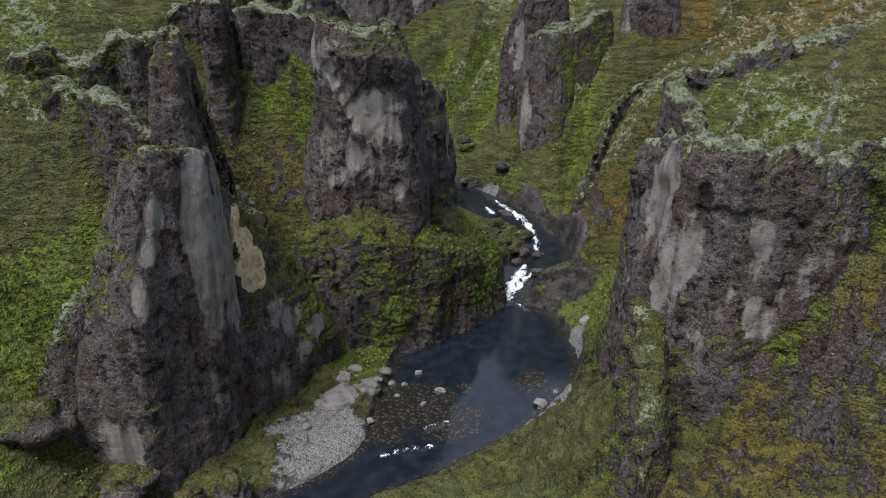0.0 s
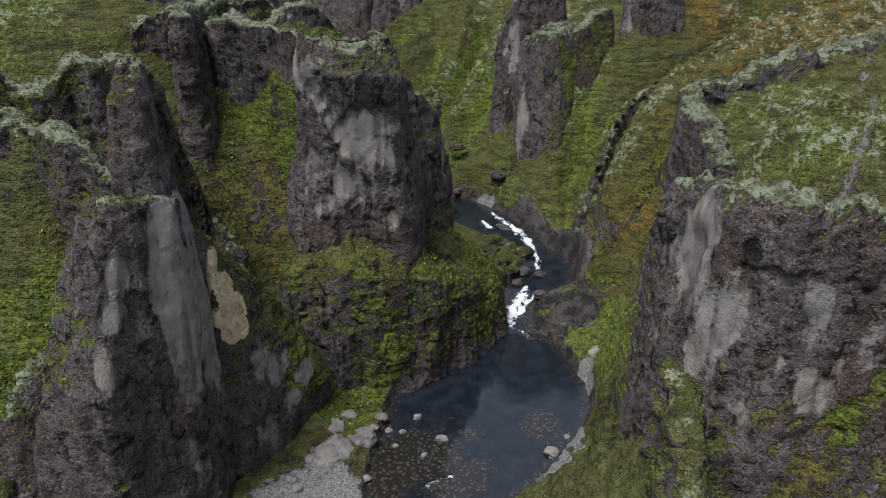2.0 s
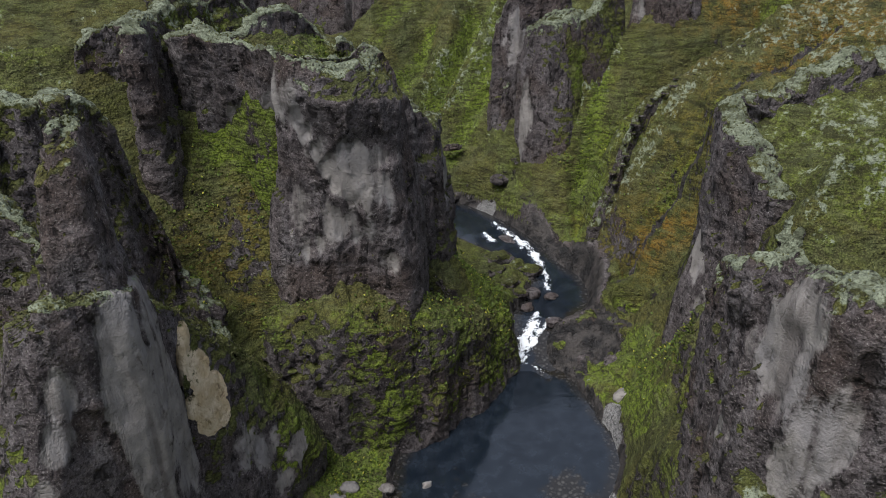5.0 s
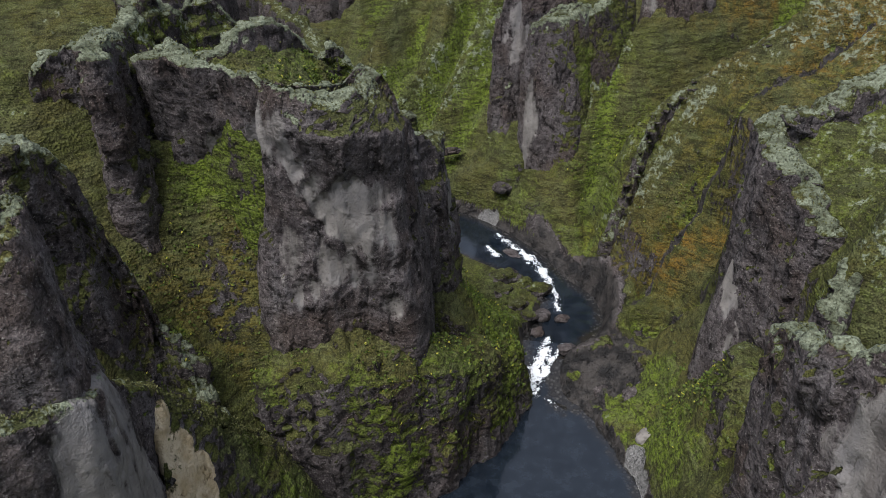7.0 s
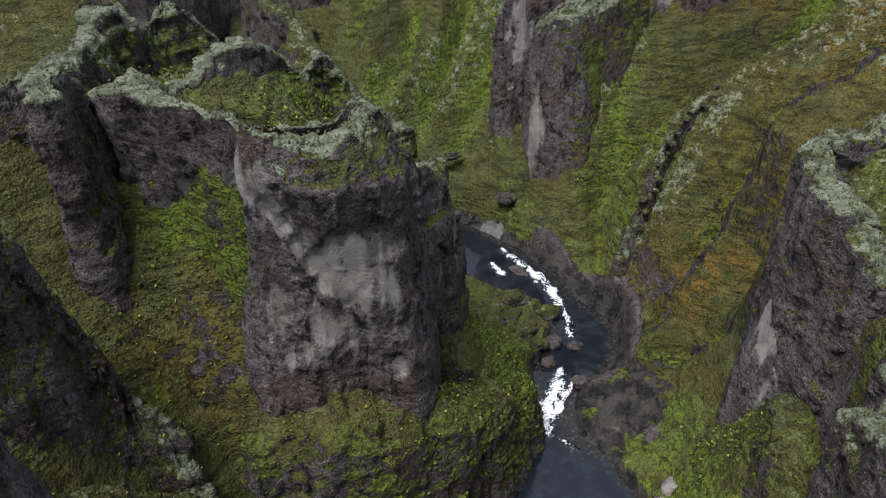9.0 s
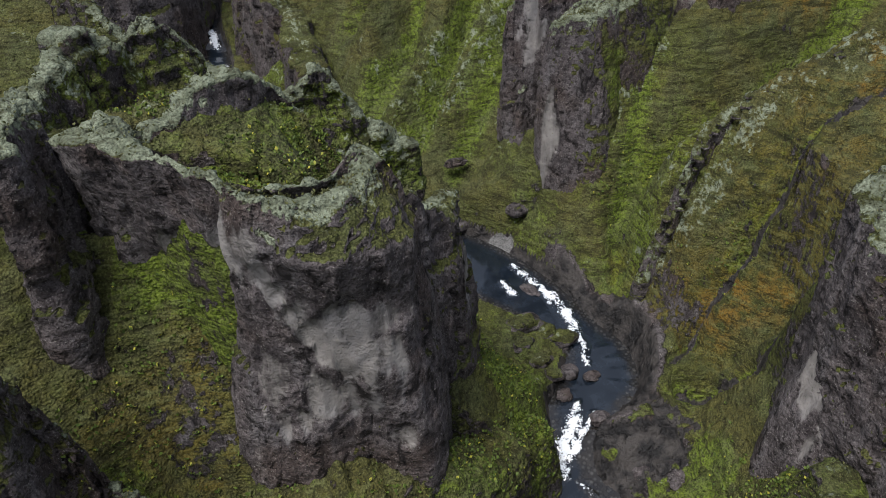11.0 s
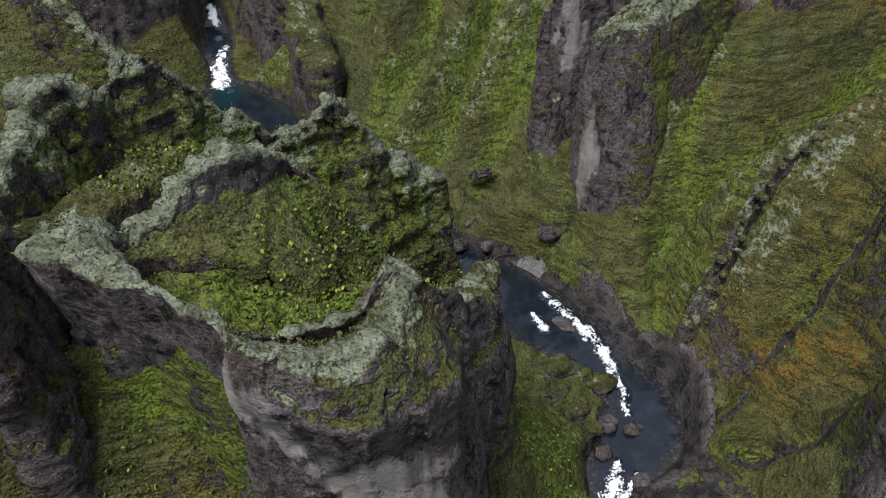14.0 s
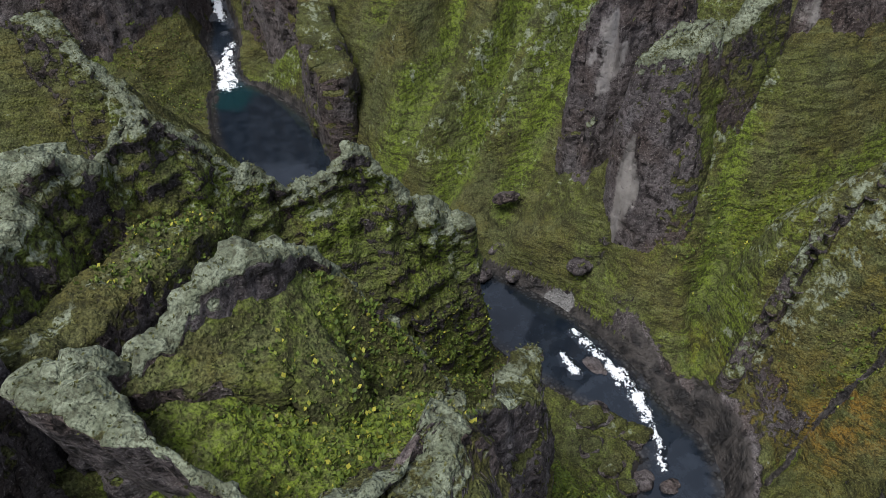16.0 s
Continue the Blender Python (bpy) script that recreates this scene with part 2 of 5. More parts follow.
def water_material():
    m, nt, bsdf = nodes_of("river_water")
    g = Net(nt)
    f1, f2 = g.noise(1.1, 4, 0.65), g.noise(4.0, 5, 0.75)
    churn = g.math("ADD", g.math("MULTIPLY", g.math("SUBTRACT", f1, 0.5), 1.6), g.math("MULTIPLY", g.math("SUBTRACT", f2, 0.5), 2.2))
    foam = g.ramp(g.math("ADD", g.attr("foam"), g.math("MULTIPLY", churn, 1.3)), 0.52, 0.68)
    foam = g.math("MULTIPLY", foam, g.ramp(g.attr("foam"), 0.02, 0.2))
    deep = g.mix(g.ramp(g.noise(0.5, 5, 0.65), 0.40, 0.65), (0.008, 0.012, 0.018), (0.016, 0.022, 0.031))
    deep = g.mix(g.attr("teal"), deep, (0.008, 0.028, 0.033))
    stones = g.nt.nodes.new("ShaderNodeRGBToBW")
    g.link(g.cells(2.2, out="Color"), stones.inputs[0])
    bed = g.mix(stones.outputs[0], (0.024, 0.022, 0.020), (0.080, 0.076, 0.070))
    bed = g.mix(g.ramp(g.cells(2.2), 0.25, 0.5, 0, 0.8), bed, (0.012, 0.010, 0.008))
    body = g.mix(g.ramp(g.math("ADD", g.attr("shallow"), g.math("MULTIPLY", g.math("SUBTRACT", f1, 0.5), 0.7)), 0.15, 0.95), deep, bed)
    g.link(g.mix(foam, body, (0.82, 0.85, 0.88)), bsdf.inputs["Base Color"])
    g.link(g.math("MULTIPLY_ADD", foam, 0.5, 0.05), bsdf.inputs["Roughness"])
    bsdf.inputs["IOR"].default_value = 1.55
    n = g.bump(g.noise(1.3, 4, 0.6, stretch=(1, 1.6, 1)), 0.07, 0.08)
    n = g.bump(g.noise(5.0, 3, 0.6), 0.12, 0.03, n)
    g.link(n, bsdf.inputs["Normal"])
    return m


WATER = water_material()


# ---- mesh helpers ----
def grid_mesh(name, verts, rows, cols, closed, material, attrs=None):
    """A mesh from rows x cols vertices; closed joins the last column to the first."""
    r, c = np.meshgrid(np.arange(rows - 1), np.arange(cols if closed else cols - 1), indexing="ij")
    c2 = (c + 1) % cols
    quads = np.stack([r * cols + c, r * cols + c2, (r + 1) * cols + c2, (r + 1) * cols + c], -1).reshape(-1, 4)
    me = bpy.data.meshes.new(name)
    me.vertices.add(len(verts))
    me.vertices.foreach_set("co", np.asarray(verts, np.float32).ravel())
    me.loops.add(quads.size)
    me.loops.foreach_set("vertex_index", quads.ravel().astype(np.int32))
    me.polygons.add(len(quads))
    me.polygons.foreach_set("loop_start", np.arange(0, quads.size, 4, dtype=np.int32))
    me.polygons.foreach_set("use_smooth", np.ones(len(quads), bool))
    me.update(calc_edges=True)
    me.materials.append(material)
    for k, v in (attrs or {}).items():
        me.attributes.new(k, "FLOAT", "POINT").data.foreach_set("value", np.asarray(v, np.float32))
    return me


def normals_of(v, rows, cols, closed):
    p = v.reshape(rows, cols, 3)
    du = np.gradient(p, axis=0)
    if closed:
        dv = np.roll(p, -1, 1) - np.roll(p, 1, 1)
    else:
        dv = np.gradient(p, axis=1)
    n = np.cross(dv, du)
    n /= np.linalg.norm(n, axis=2, keepdims=True) + 1e-9
    return n.reshape(-1, 3)


def blob(p, spots, ragged=1.0):
    """1 inside any of the ellipsoids (x, y, z, rx, ry, rz), falling to 0 at their ragged edge."""
    out = np.zeros(len(p))
    if not len(spots):
        return out
    tear = ragged * (0.42 * fbm(p * np.array([0.32, 0.32, 0.08]) + 11, 3) + 0.26 * fbm(p * np.array([1.3, 1.3, 0.14]) + 4, 2))
    for x, y, z, rx, ry, rz in spots:
        d = np.sqrt(((p[:, 0] - x) / rx) ** 2 + ((p[:, 1] - y) / ry) ** 2 + ((p[:, 2] - z) / rz) ** 2)
        out = np.maximum(out, 1 - smooth(0.45, 1.25, d + tear))
    return out


DETAIL = 0.28
PLACES = []  # surfaces on which plants can grow: points, normals, moss, green, lichen


def strip(a, b, rx, rz, count=5):
    """A chain of ellipsoids from a to b."""
    return [(*(a[k] + (b[k] - a[k]) * i / (count - 1) for k in range(3)), rx, 6, rz) for i in range(count)]


def formation(name, label, category, at):
    """An empty that carries the parts of one rock formation."""
    ob = new(name)
    ob.location = at
    return tagged(ob, label, category)


def rock_loft(name, crest, foot, parent=None, label="", power=(1.5, 1.5), rough=1.0, lip=0.35, pale=(), tan=(), turf=(), bare=(), mossy=0.0, lichen=0.7, green=0.2, seed=0.0,
              ledge=0.3, detail=None, jag=0.9, brow=0.0, bow=2.0):
    """A rock fin: a crest line of rows (x, y, z, top left, top right, foot left, foot right), from which two faces drop to the level foot.
    power: how each face flares; bow: how round the top is; brow: how far the crust under the crest juts out; pale, tan, turf, bare: ellipsoids of pale rock, scar, grass or bare rock."""
    step = detail or DETAIL
    line = polyline(crest, step)
    d = np.gradient(line[:, :2], axis=0)
    d /= np.linalg.norm(d, axis=1, keepdims=True) + 1e-9
    nrm = np.stack([-d[:, 1], d[:, 0]], 1)
    ring = [(line[k], nrm[k], line[k, 3], line[k, 5], power[0]) for k in range(len(line))]
    for end, sgn in ((-1, 1), (0, -1)):
        n0, a = nrm[end] * sgn, line[end]
        caps = max(8, int(3.14 * (a[5] + a[6]) * 0.5 / step * 0.6))
        for k in range(1, caps):
            th = -math.pi * k / caps
            c, s = math.cos(th), math.sin(th)
            w = 0.5 - 0.5 * c * sgn
            ring.append((a, np.array([n0[0] * c - n0[1] * s, n0[0] * s + n0[1] * c]), a[3] * (1 - w) + a[4] * w, a[5] * (1 - w) + a[6] * w, power[0] * (1 - w) + power[1] * w))
        if end == -1:
            ring += [(line[k], -nrm[k], line[k, 4], line[k, 6], power[1]) for k in range(len(line) - 1, -1, -1)]
    cols = len(ring)
    anchor = np.array([r[0][:3] for r in ring])
    anchor[:, 2] += fbm(np.stack([anchor[:, 0], anchor[:, 1], anchor[:, 0] * 0], 1) * 0.42 + seed, 3) * jag
    out = np.array([r[1] for r in ring])
    top, base, pw = (np.array([r[k] for r in ring]) for k in (2, 3, 4))
    height = float(np.max(anchor[:, 2]) - foot)
    n_top, n_side = max(4, int(np.max(top) / step) + 2), max(10, int(height / step))
    u = np.concatenate([np.linspace(0, 1, n_top), np.ones(n_side)])[:, None]
    s = np.concatenate([np.zeros(n_top), np.linspace(0, 1, n_side + 1)[1:]])[:, None]
    drop = s * (anchor[:, 2] - lip * top - foot)
    off = top * u + (base - top) * s ** pw + brow * np.exp(-((drop - 2.2) / 1.6) ** 2) * (s > 0)
    z = anchor[:, 2] - lip * top * u ** bow - drop
    v = np.stack([anchor[:, 0] + out[:, 0] * off, anchor[:, 1] + out[:, 1] * off, z], -1).reshape(-1, 3)
    rows = n_top + n_side
    n = normals_of(v, rows, cols, True).reshape(rows, cols, 3)
    blend = (1 - u) ** 2
    n = n * (1 - blend[..., None]) + np.array([0, 0, 1.0]) * blend[..., None]
    grow = np.repeat(smooth(0.0, 1.0, u[:, 0]) * 0.75 + 0.25, cols)
    depth = np.repeat(anchor[None, :, 2], rows, 0).ravel() - v[:, 2]
    return weather(name, v, n.reshape(-1, 3), rows, cols, grow, depth, parent, label, rough, pale, tan, turf, bare, mossy, lichen, green, seed, ledge)


def weather(name, v, n, rows, cols, grow, depth, parent, label, rough, pale, tan, turf, bare, mossy, lichen, green, seed, ledge):
    """Give a smooth rock form its flutes, ledges, chips and knobs, and the masks of moss, lichen, pale rock and scars."""
    q = v + seed * 31.7
    calm = 1 - 0.85 * np.clip(blob(v, pale) + blob(v, tan), 0, 1)
    steep = 1 - smooth(0.25, 0.7, n[:, 2])
    large = fbm(q * np.array([0.10, 0.10, 0.04]), 3) * 0.85
    flute = fbm(q * np.array([0.30, 0.30, 0.04]), 3, ridged=True) * 0.42
    ledges = fbm(q * np.array([0.16, 0.16, 0.60]), 2, ridged=True) * 0.34 * ledge
    warp = q + 0.5 * np.stack([fbm(q * 0.6, 2), fbm(q * 0.6 + 9, 2), fbm(q * 0.6 + 21, 2)], 1)
    _, block = cells(warp * np.array([0.30, 0.30, 0.09]))
    _, block2 = cells(warp * np.array([0.75, 0.75, 0.34]) + 5)
    dist, knob = cells(warp * 1.0)
    dist2, _ = cells(warp * 2.1 + 3)
    lumps = (0.42 - dist * 0.62 + knob * 0.20 - dist2 * 0.22) * (1 - 0.75 * steep) * (1 + 0.7 * np.exp(-depth / 1.6)) + fbm(q * 2.3, 2) * 0.07
    folds = fbm(q * np.array([0.28, 0.28, 0.10]), 3, ridged=True) * 0.55 * (1 - calm)
    v2 = v + n * ((large + folds + (flute + ledges + block * 0.42 + block2 * 0.16) * calm) * rough * grow + lumps * calm * (0.55 + 0.45 * rough))[:, None]
    v2[:, 2] = v[:, 2] * 0.5 + v2[:, 2] * 0.5 + (1 - grow) * fbm(q * 0.8, 3) * 0.5
    nn = normals_of(v2, rows, cols, True)
    up = nn[:, 2]
    patch = fbm(v * 0.13 + 5 + seed, 3)
    bare_at = np.clip(blob(v, pale) + blob(v, tan) + blob(v, bare), 0, 1)
    attrs = {
        "moss": np.clip((smooth(0.22, 0.62, up) * 0.9 + mossy + patch * 0.25 + blob(v, turf) * 0.8) * (1 - 0.75 * bare_at), 0, 1),
        "pale": np.clip(blob(v, pale, 1.15) * (0.86 + 0.45 * fbm(q * np.array([0.5, 0.5, 0.07]), 3)), 0, 1),
        "tan": blob(v, tan, 0.5),
        "lichen": np.clip(lichen * (np.exp(-depth / 0.9) * 0.75 + 0.42 * np.exp(-depth / 8.0)) * smooth(-0.15, 0.45, up) + lichen * 0.25 * patch * np.exp(-depth / 10.0), 0, 1) * (1 - blob(v, turf) * 0.85),
        "green": np.clip(green + 0.35 * patch + 0.25 * blob(v, turf), 0, 1),
    }
    PLACES.append((v2, nn, attrs["moss"], attrs["green"], attrs["lichen"]))
    ob = new(name, grid_mesh(name, v2, rows, cols, True, TERRAIN, attrs))
    if parent:
        ob.parent = parent
        ob.matrix_parent_inverse = Matrix.Translation(parent.location).inverted()
    if label:
        tagged(ob, label)
    return ob


def glide(c, n, closed, round_off=0.5):
    """Resample control points along the first axis: n samples, half straight and half rounded."""
    k = len(c)
    t = np.linspace(0, k if closed else k - 1, n, endpoint=not closed)
    i = np.minimum(t.astype(int), k - 1 if closed else k - 2)
    f = (t - i).reshape(-1, *([1] * (c.ndim - 1)))
    at = (lambda m: c[m % k]) if closed else (lambda m: c[np.clip(m, 0, k - 1)])
    p0, p1, p2, p3 = at(i - 1), at(i), at(i + 1), at(i + 2)
    curve = 0.5 * (2 * p1 + (p2 - p0) * f + (2 * p0 - 5 * p1 + 4 * p2 - p3) * f ** 2 + (3 * p1 - p0 - 3 * p2 + p3) * f ** 3)
    return curve * round_off + (p1 * (1 - f) + p2 * f) * (1 - round_off)


def rock_cage(name, rings, parent, label="", rough=0.6, pale=(), tan=(), turf=(), bare=(), mossy=0.0, lichen=0.7, green=0.2, seed=0.0, ledge=0.3, step=None, sink=0.0):
    """A rock body from a few rings of corners (x, y, z), clockwise from above, the crest first and the foot last."""
    step = step or DETAIL
    c = np.array(rings, float)
    mid = c[0].mean(axis=0) - (0, 0, sink)
    c = np.concatenate([[c[0] * 0.1 + mid * 0.9, c[0] * 0.55 + mid * 0.45 + (0, 0, 0.1)], c])
    around = np.linalg.norm(np.roll(c, -1, 1) - c, axis=2).mean(axis=1).max() * c.shape[1]
    cols = int(around / step)
    v = np.swapaxes(glide(np.swapaxes(c, 0, 1), cols, True), 0, 1)
    rise = np.linalg.norm(np.diff(c, axis=0), axis=2).mean(axis=1)
    v = np.concatenate([glide(v, 4001, False)[np.searchsorted(np.linspace(0, len(c) - 1, 4001), np.interp(np.arange(0, rise.sum(), step), np.concatenate([[0], np.cumsum(rise)]), np.arange(len(c))))], v[-1:]])
    rows = len(v)
    top = np.repeat(v[int((rise[0] + rise[1]) / step)][None, :, 2], rows, 0).ravel()
    u = smooth(0, 1, np.arange(rows) / max(2.0, (rise[0] + rise[1]) / step))
    n = normals_of(v.reshape(-1, 3), rows, cols, True).reshape(rows, cols, 3)
    n = n * u[:, None, None] + np.array([0, 0, 1.0]) * (1 - u)[:, None, None]
    v = v.reshape(-1, 3)
    return weather(name, v, n.reshape(-1, 3), rows, cols, np.repeat(u * 0.7 + 0.3, cols), np.maximum(top - v[:, 2], 0), parent, label, rough, pale, tan, turf, bare, mossy, lichen, green, seed, ledge)


# ---- the ground: valley, grassy ridges and the river's bed ----
# river: x, y, water level, half width
RIVER = polyline([(-60, 28, -1.6, 4), (-40, 40, -1.2, 4), (-27, 49, -0.9, 3.5), (-19, 54.5, -0.6, 3), (-11.5, 59, -0.35, 2.8), (-5, 64.5, -0.15, 4.5), (-1.5, 70, 0, 7.5), (2, 76, 0, 10), (5, 83, 0, 11.5), (8.5, 90, 0, 11.3),
                  (11.5, 97, 0, 5.2), (11, 102, 0.15, 2.4), (11.7, 105, 1.6, 1.8), (13, 109, 3.0, 2.8)], 1.5)
RIVER = np.vstack([RIVER, polyline([(13, 109, 3.0, 2.8), (17, 112.5, 3.3, 4.4), (18, 117, 3.7, 3.6), (16, 120, 4.4, 3.0), (12.5, 125, 5.9, 4.0), (8.5, 129, 6.6, 5), (4, 134.5, 7.2, 4.8), (0, 139, 7.4, 3.6), (-6, 145, 7.8, 3),
                  (-14, 152, 8.8, 4), (-23, 162, 9.7, 7.5), (-27, 171, 10, 8), (-31, 180, 10.2, 6.5), (-35, 187.5, 10.4, 4), (-36, 190.5, 10.6, 1.6), (-36.5, 193, 13.5, 1.4), (-37, 196, 15, 3), (-38, 203, 15.3, 2), (-39, 206, 19, 1.5), (-41, 222, 22, 2)], 1.5)[1:]])
# white water: x, y, half width
FOAM = [polyline([(13.4, 109.6, 0, 0.7), (12.4, 107.2, 0, 1.3), (11.0, 105.2, 0, 1.7), (10.2, 103.6, 0, 1.3), (10.4, 102.2, 0, 0.5)], 0.5),
        polyline([(14.9, 108.2, 0, 0.3), (13.3, 106.4, 0, 0.6), (11.8, 104.6, 0, 0.7)], 0.5),
        polyline([(10.2, 132.0, 0, 0.6), (11.2, 130.6, 0, 0.8), (12.8, 127.8, 0, 0.9), (14.4, 125.2, 0, 1.3), (15.4, 122.6, 0, 1.2), (15.8, 120.2, 0, 0.8), (16.2, 117.4, 0, 0.8), (16.0, 115.2, 0, 0.4)], 0.5),
        polyline([(8.2, 128.9, 0, 0.5), (9.2, 126.6, 0, 0.8)], 0.5),
        polyline([(-35.5, 196.5, 0, 0.9), (-36.5, 193, 0, 1.4), (-36.2, 190, 0, 2.4)], 0.5),
        polyline([(-38, 204, 0, 1), (-39, 207, 0, 1.2)], 0.5),
        polyline([(-6.5, 65, 0, 0.5), (-4, 66.3, 0, 0.6), (-1.5, 66.5, 0, 0.5)], 0.5),
        polyline([(-2.5, 69.6, 0, 0.3), (0.5, 71, 0, 0.35)], 0.5),
        polyline([(11.4, 101.6, 0, 0.25), (13.2, 99.4, 0, 0.3)], 0.5)]
# grassy ridges: crest rows (x, y, z), slope to the left of its way, slope to the right
TENTS = [
    ([(-130, 70, 60), (-85, 78, 48), (-60, 80, 43), (-41, 82, 39.5), (-36, 83.5, 39)], 1.9, 2.2),
    ([(-60, 78, 42), (-42, 77.6, 38.4), (-38, 76, 37.4)], 2.2, 2.6),
    ([(-130, 100, 70), (-85, 100, 52), (-47, 98, 43), (-36, 100, 43), (-32, 108, 43), (-31, 115, 42)], 1.0, 1.5),
    ([(-31, 98.8, 36), (-24, 100.2, 35), (-18, 99.7, 34.5)], 1.0, 2.15),
    ([(-130, 150, 70), (-80, 150, 48), (-44, 146, 40), (-38, 143, 38), (-28, 139, 29), (-22, 137, 22)], 1.0, 0.9),
    ([(-160, 200, 80), (-90, 198, 50), (-52, 200, 34), (-42, 206, 28)], 1.0, 1.2),
    ([(-15, 168, 24.5), (-12, 184, 32), (2, 196, 40), (30, 190, 48), (60, 180, 56), (140, 175, 84)], 1.0, 0.66),
    ([(-7, 152.5, 16), (-3.3, 157, 21.2), (1.7, 162.6, 25.2), (5.2, 166.5, 29.5), (7, 173, 34), (8, 185, 40)], 1.0, 1.0),
    ([(-0.5, 151, 15), (4.3, 156.4, 21.8), (8.1, 160, 25.4), (11.3, 163.5, 28.6), (15, 169, 33), (20, 180, 42)], 0.9, 0.75),
    ([(-16, 160, 17), (-12.5, 163, 26.5), (-9, 168, 28.6), (-5, 174, 31), (0, 182, 35)], 1.3, 0.9),
    ([(23.6, 121, 11), (27, 122.6, 19.5), (30, 124.8, 27), (35.5, 127, 30.3), (39.5, 126.6, 32.6), (44, 124.6, 36.4), (56, 127, 42), (80, 136, 50), (140, 150, 75)], 0.95, 0.47),
    ([(25, 141, 29), (31, 143, 34), (38, 145, 37), (50, 152, 42), (80, 160, 58)], 0.9, 1.35),
    ([(35, 99, 34), (40, 99.5, 36.5), (52, 100, 40), (90, 105, 52), (150, 110, 80)], 2.6, 0.38, 31.0),
    ([(25, 79, 18), (30.5, 80.6, 30), (38, 85, 37), (44, 83, 37.4), (56, 83, 40), (90, 80, 48), (150, 80, 70)], 1.3, 1.2, 29.5),
    ([(27, 53, 25), (31, 53.5, 34), (40, 53, 37), (60, 54, 42), (110, 55, 56)], 1.0, 2.1),
    ([(26, 48, 14), (38, 45, 15.5), (60, 43, 21)], 1.0, 0.45),
    ([(-6, 57.5, 1.5), (4, 57.5, 5), (13, 56, 8.5), (22, 52, 13)], 1.1, 0.35),
    ([(12, 63, 5), (17, 68, 12.5), (19.6, 76, 13), (24, 82, 14), (27, 90, 13)], 1.7, 0.9),
    ([(27.6, 93, 10), (30.6, 101, 12.5), (34, 106, 12.5), (40, 110, 15)], 1.2, 0.8),
    ([(-3, 117, 11), (0, 112, 13), (2, 104, 12.5), (3.5, 99, 10.5)], 0.85, 1.0),
    ([(-28, 110, 41), (-22, 113, 37.5), (-14, 116, 29), (-5, 119, 16)], 1.1, 1.7),
    ([(-40, 44, 4), (-43, 60, 13), (-46, 66, 21)], 0.5, 0.75),
]
GULLIES = [  # wet gullies and narrow clefts: rows (x, y), depth and half width
    (polyline([(23, 121, 0), (23.4, 127, 0), (25.4, 132, 0), (31, 134, 0), (38.6, 135.4, 0), (47, 140, 0), (60, 147, 0)], 2.0), 3.0, 4.0),
    (polyline([(23, 129.6, 0), (27.1, 136.9, 0), (29.4, 143.5, 0)], 2.0), 1.6, 2.2),
    (polyline([(24.4, 111.4, 0), (29.5, 114.7, 0), (36.8, 117, 0), (43, 118.6, 0), (56, 123, 0)], 2.0), 1.8, 1.2),
    (polyline([(24.6, 108.4, 0), (28.4, 107.2, 0), (31, 105.6, 0), (34, 104, 0)], 2.0), 2.2, 1.8),
    (polyline([(-3.8, 150.6, 0), (0, 154, 0), (4, 160.8, 0), (8, 167.6, 0), (11, 175, 0)], 2.0), 3.0, 3.4),
    (polyline([(-10, 155, 0), (-6, 161.5, 0), (-1.5, 167.5, 0), (2.5, 176, 0)], 2.0), 3.0, 4.0),
    (polyline([(4, 148.5, 0), (9, 154, 0), (12.5, 159, 0), (17, 166, 0)], 2.0), 2.4, 3.2),
]


BANDS = [  # stony lichen bands on the crests of the ribs: rows (x, y), half width
    (polyline([(-5.8, 154, 0), (-3.3, 157, 0), (1.7, 162.6, 0), (5.2, 166.5, 0), (7, 173, 0)], 2.0), 1.4),
    (polyline([(2, 154, 0), (4.3, 156.4, 0), (8.1, 160, 0), (11.3, 163.5, 0), (15, 169, 0)], 2.0), 1.3),
    (polyline([(-13, 163, 0), (-9, 168, 0), (-5, 174, 0), (0, 182, 0)], 2.0), 1.4),
    (polyline([(26, 120.6, 0), (29, 122.6, 0), (35, 125, 0), (40, 124.6, 0), (44, 122.6, 0), (56, 125, 0)], 2.0), 2.6),
    (polyline([(24, 139, 0), (27, 141.5, 0), (31, 144.5, 0), (40, 148, 0)], 2.0), 2.2),
    (polyline([(31.6, 81.6, 0), (38, 85.4, 0), (44, 83.4, 0)], 2.0), 1.8),
    (polyline([(-42, 77.8, 0), (-50, 79, 0)], 2.0), 2.6),
]


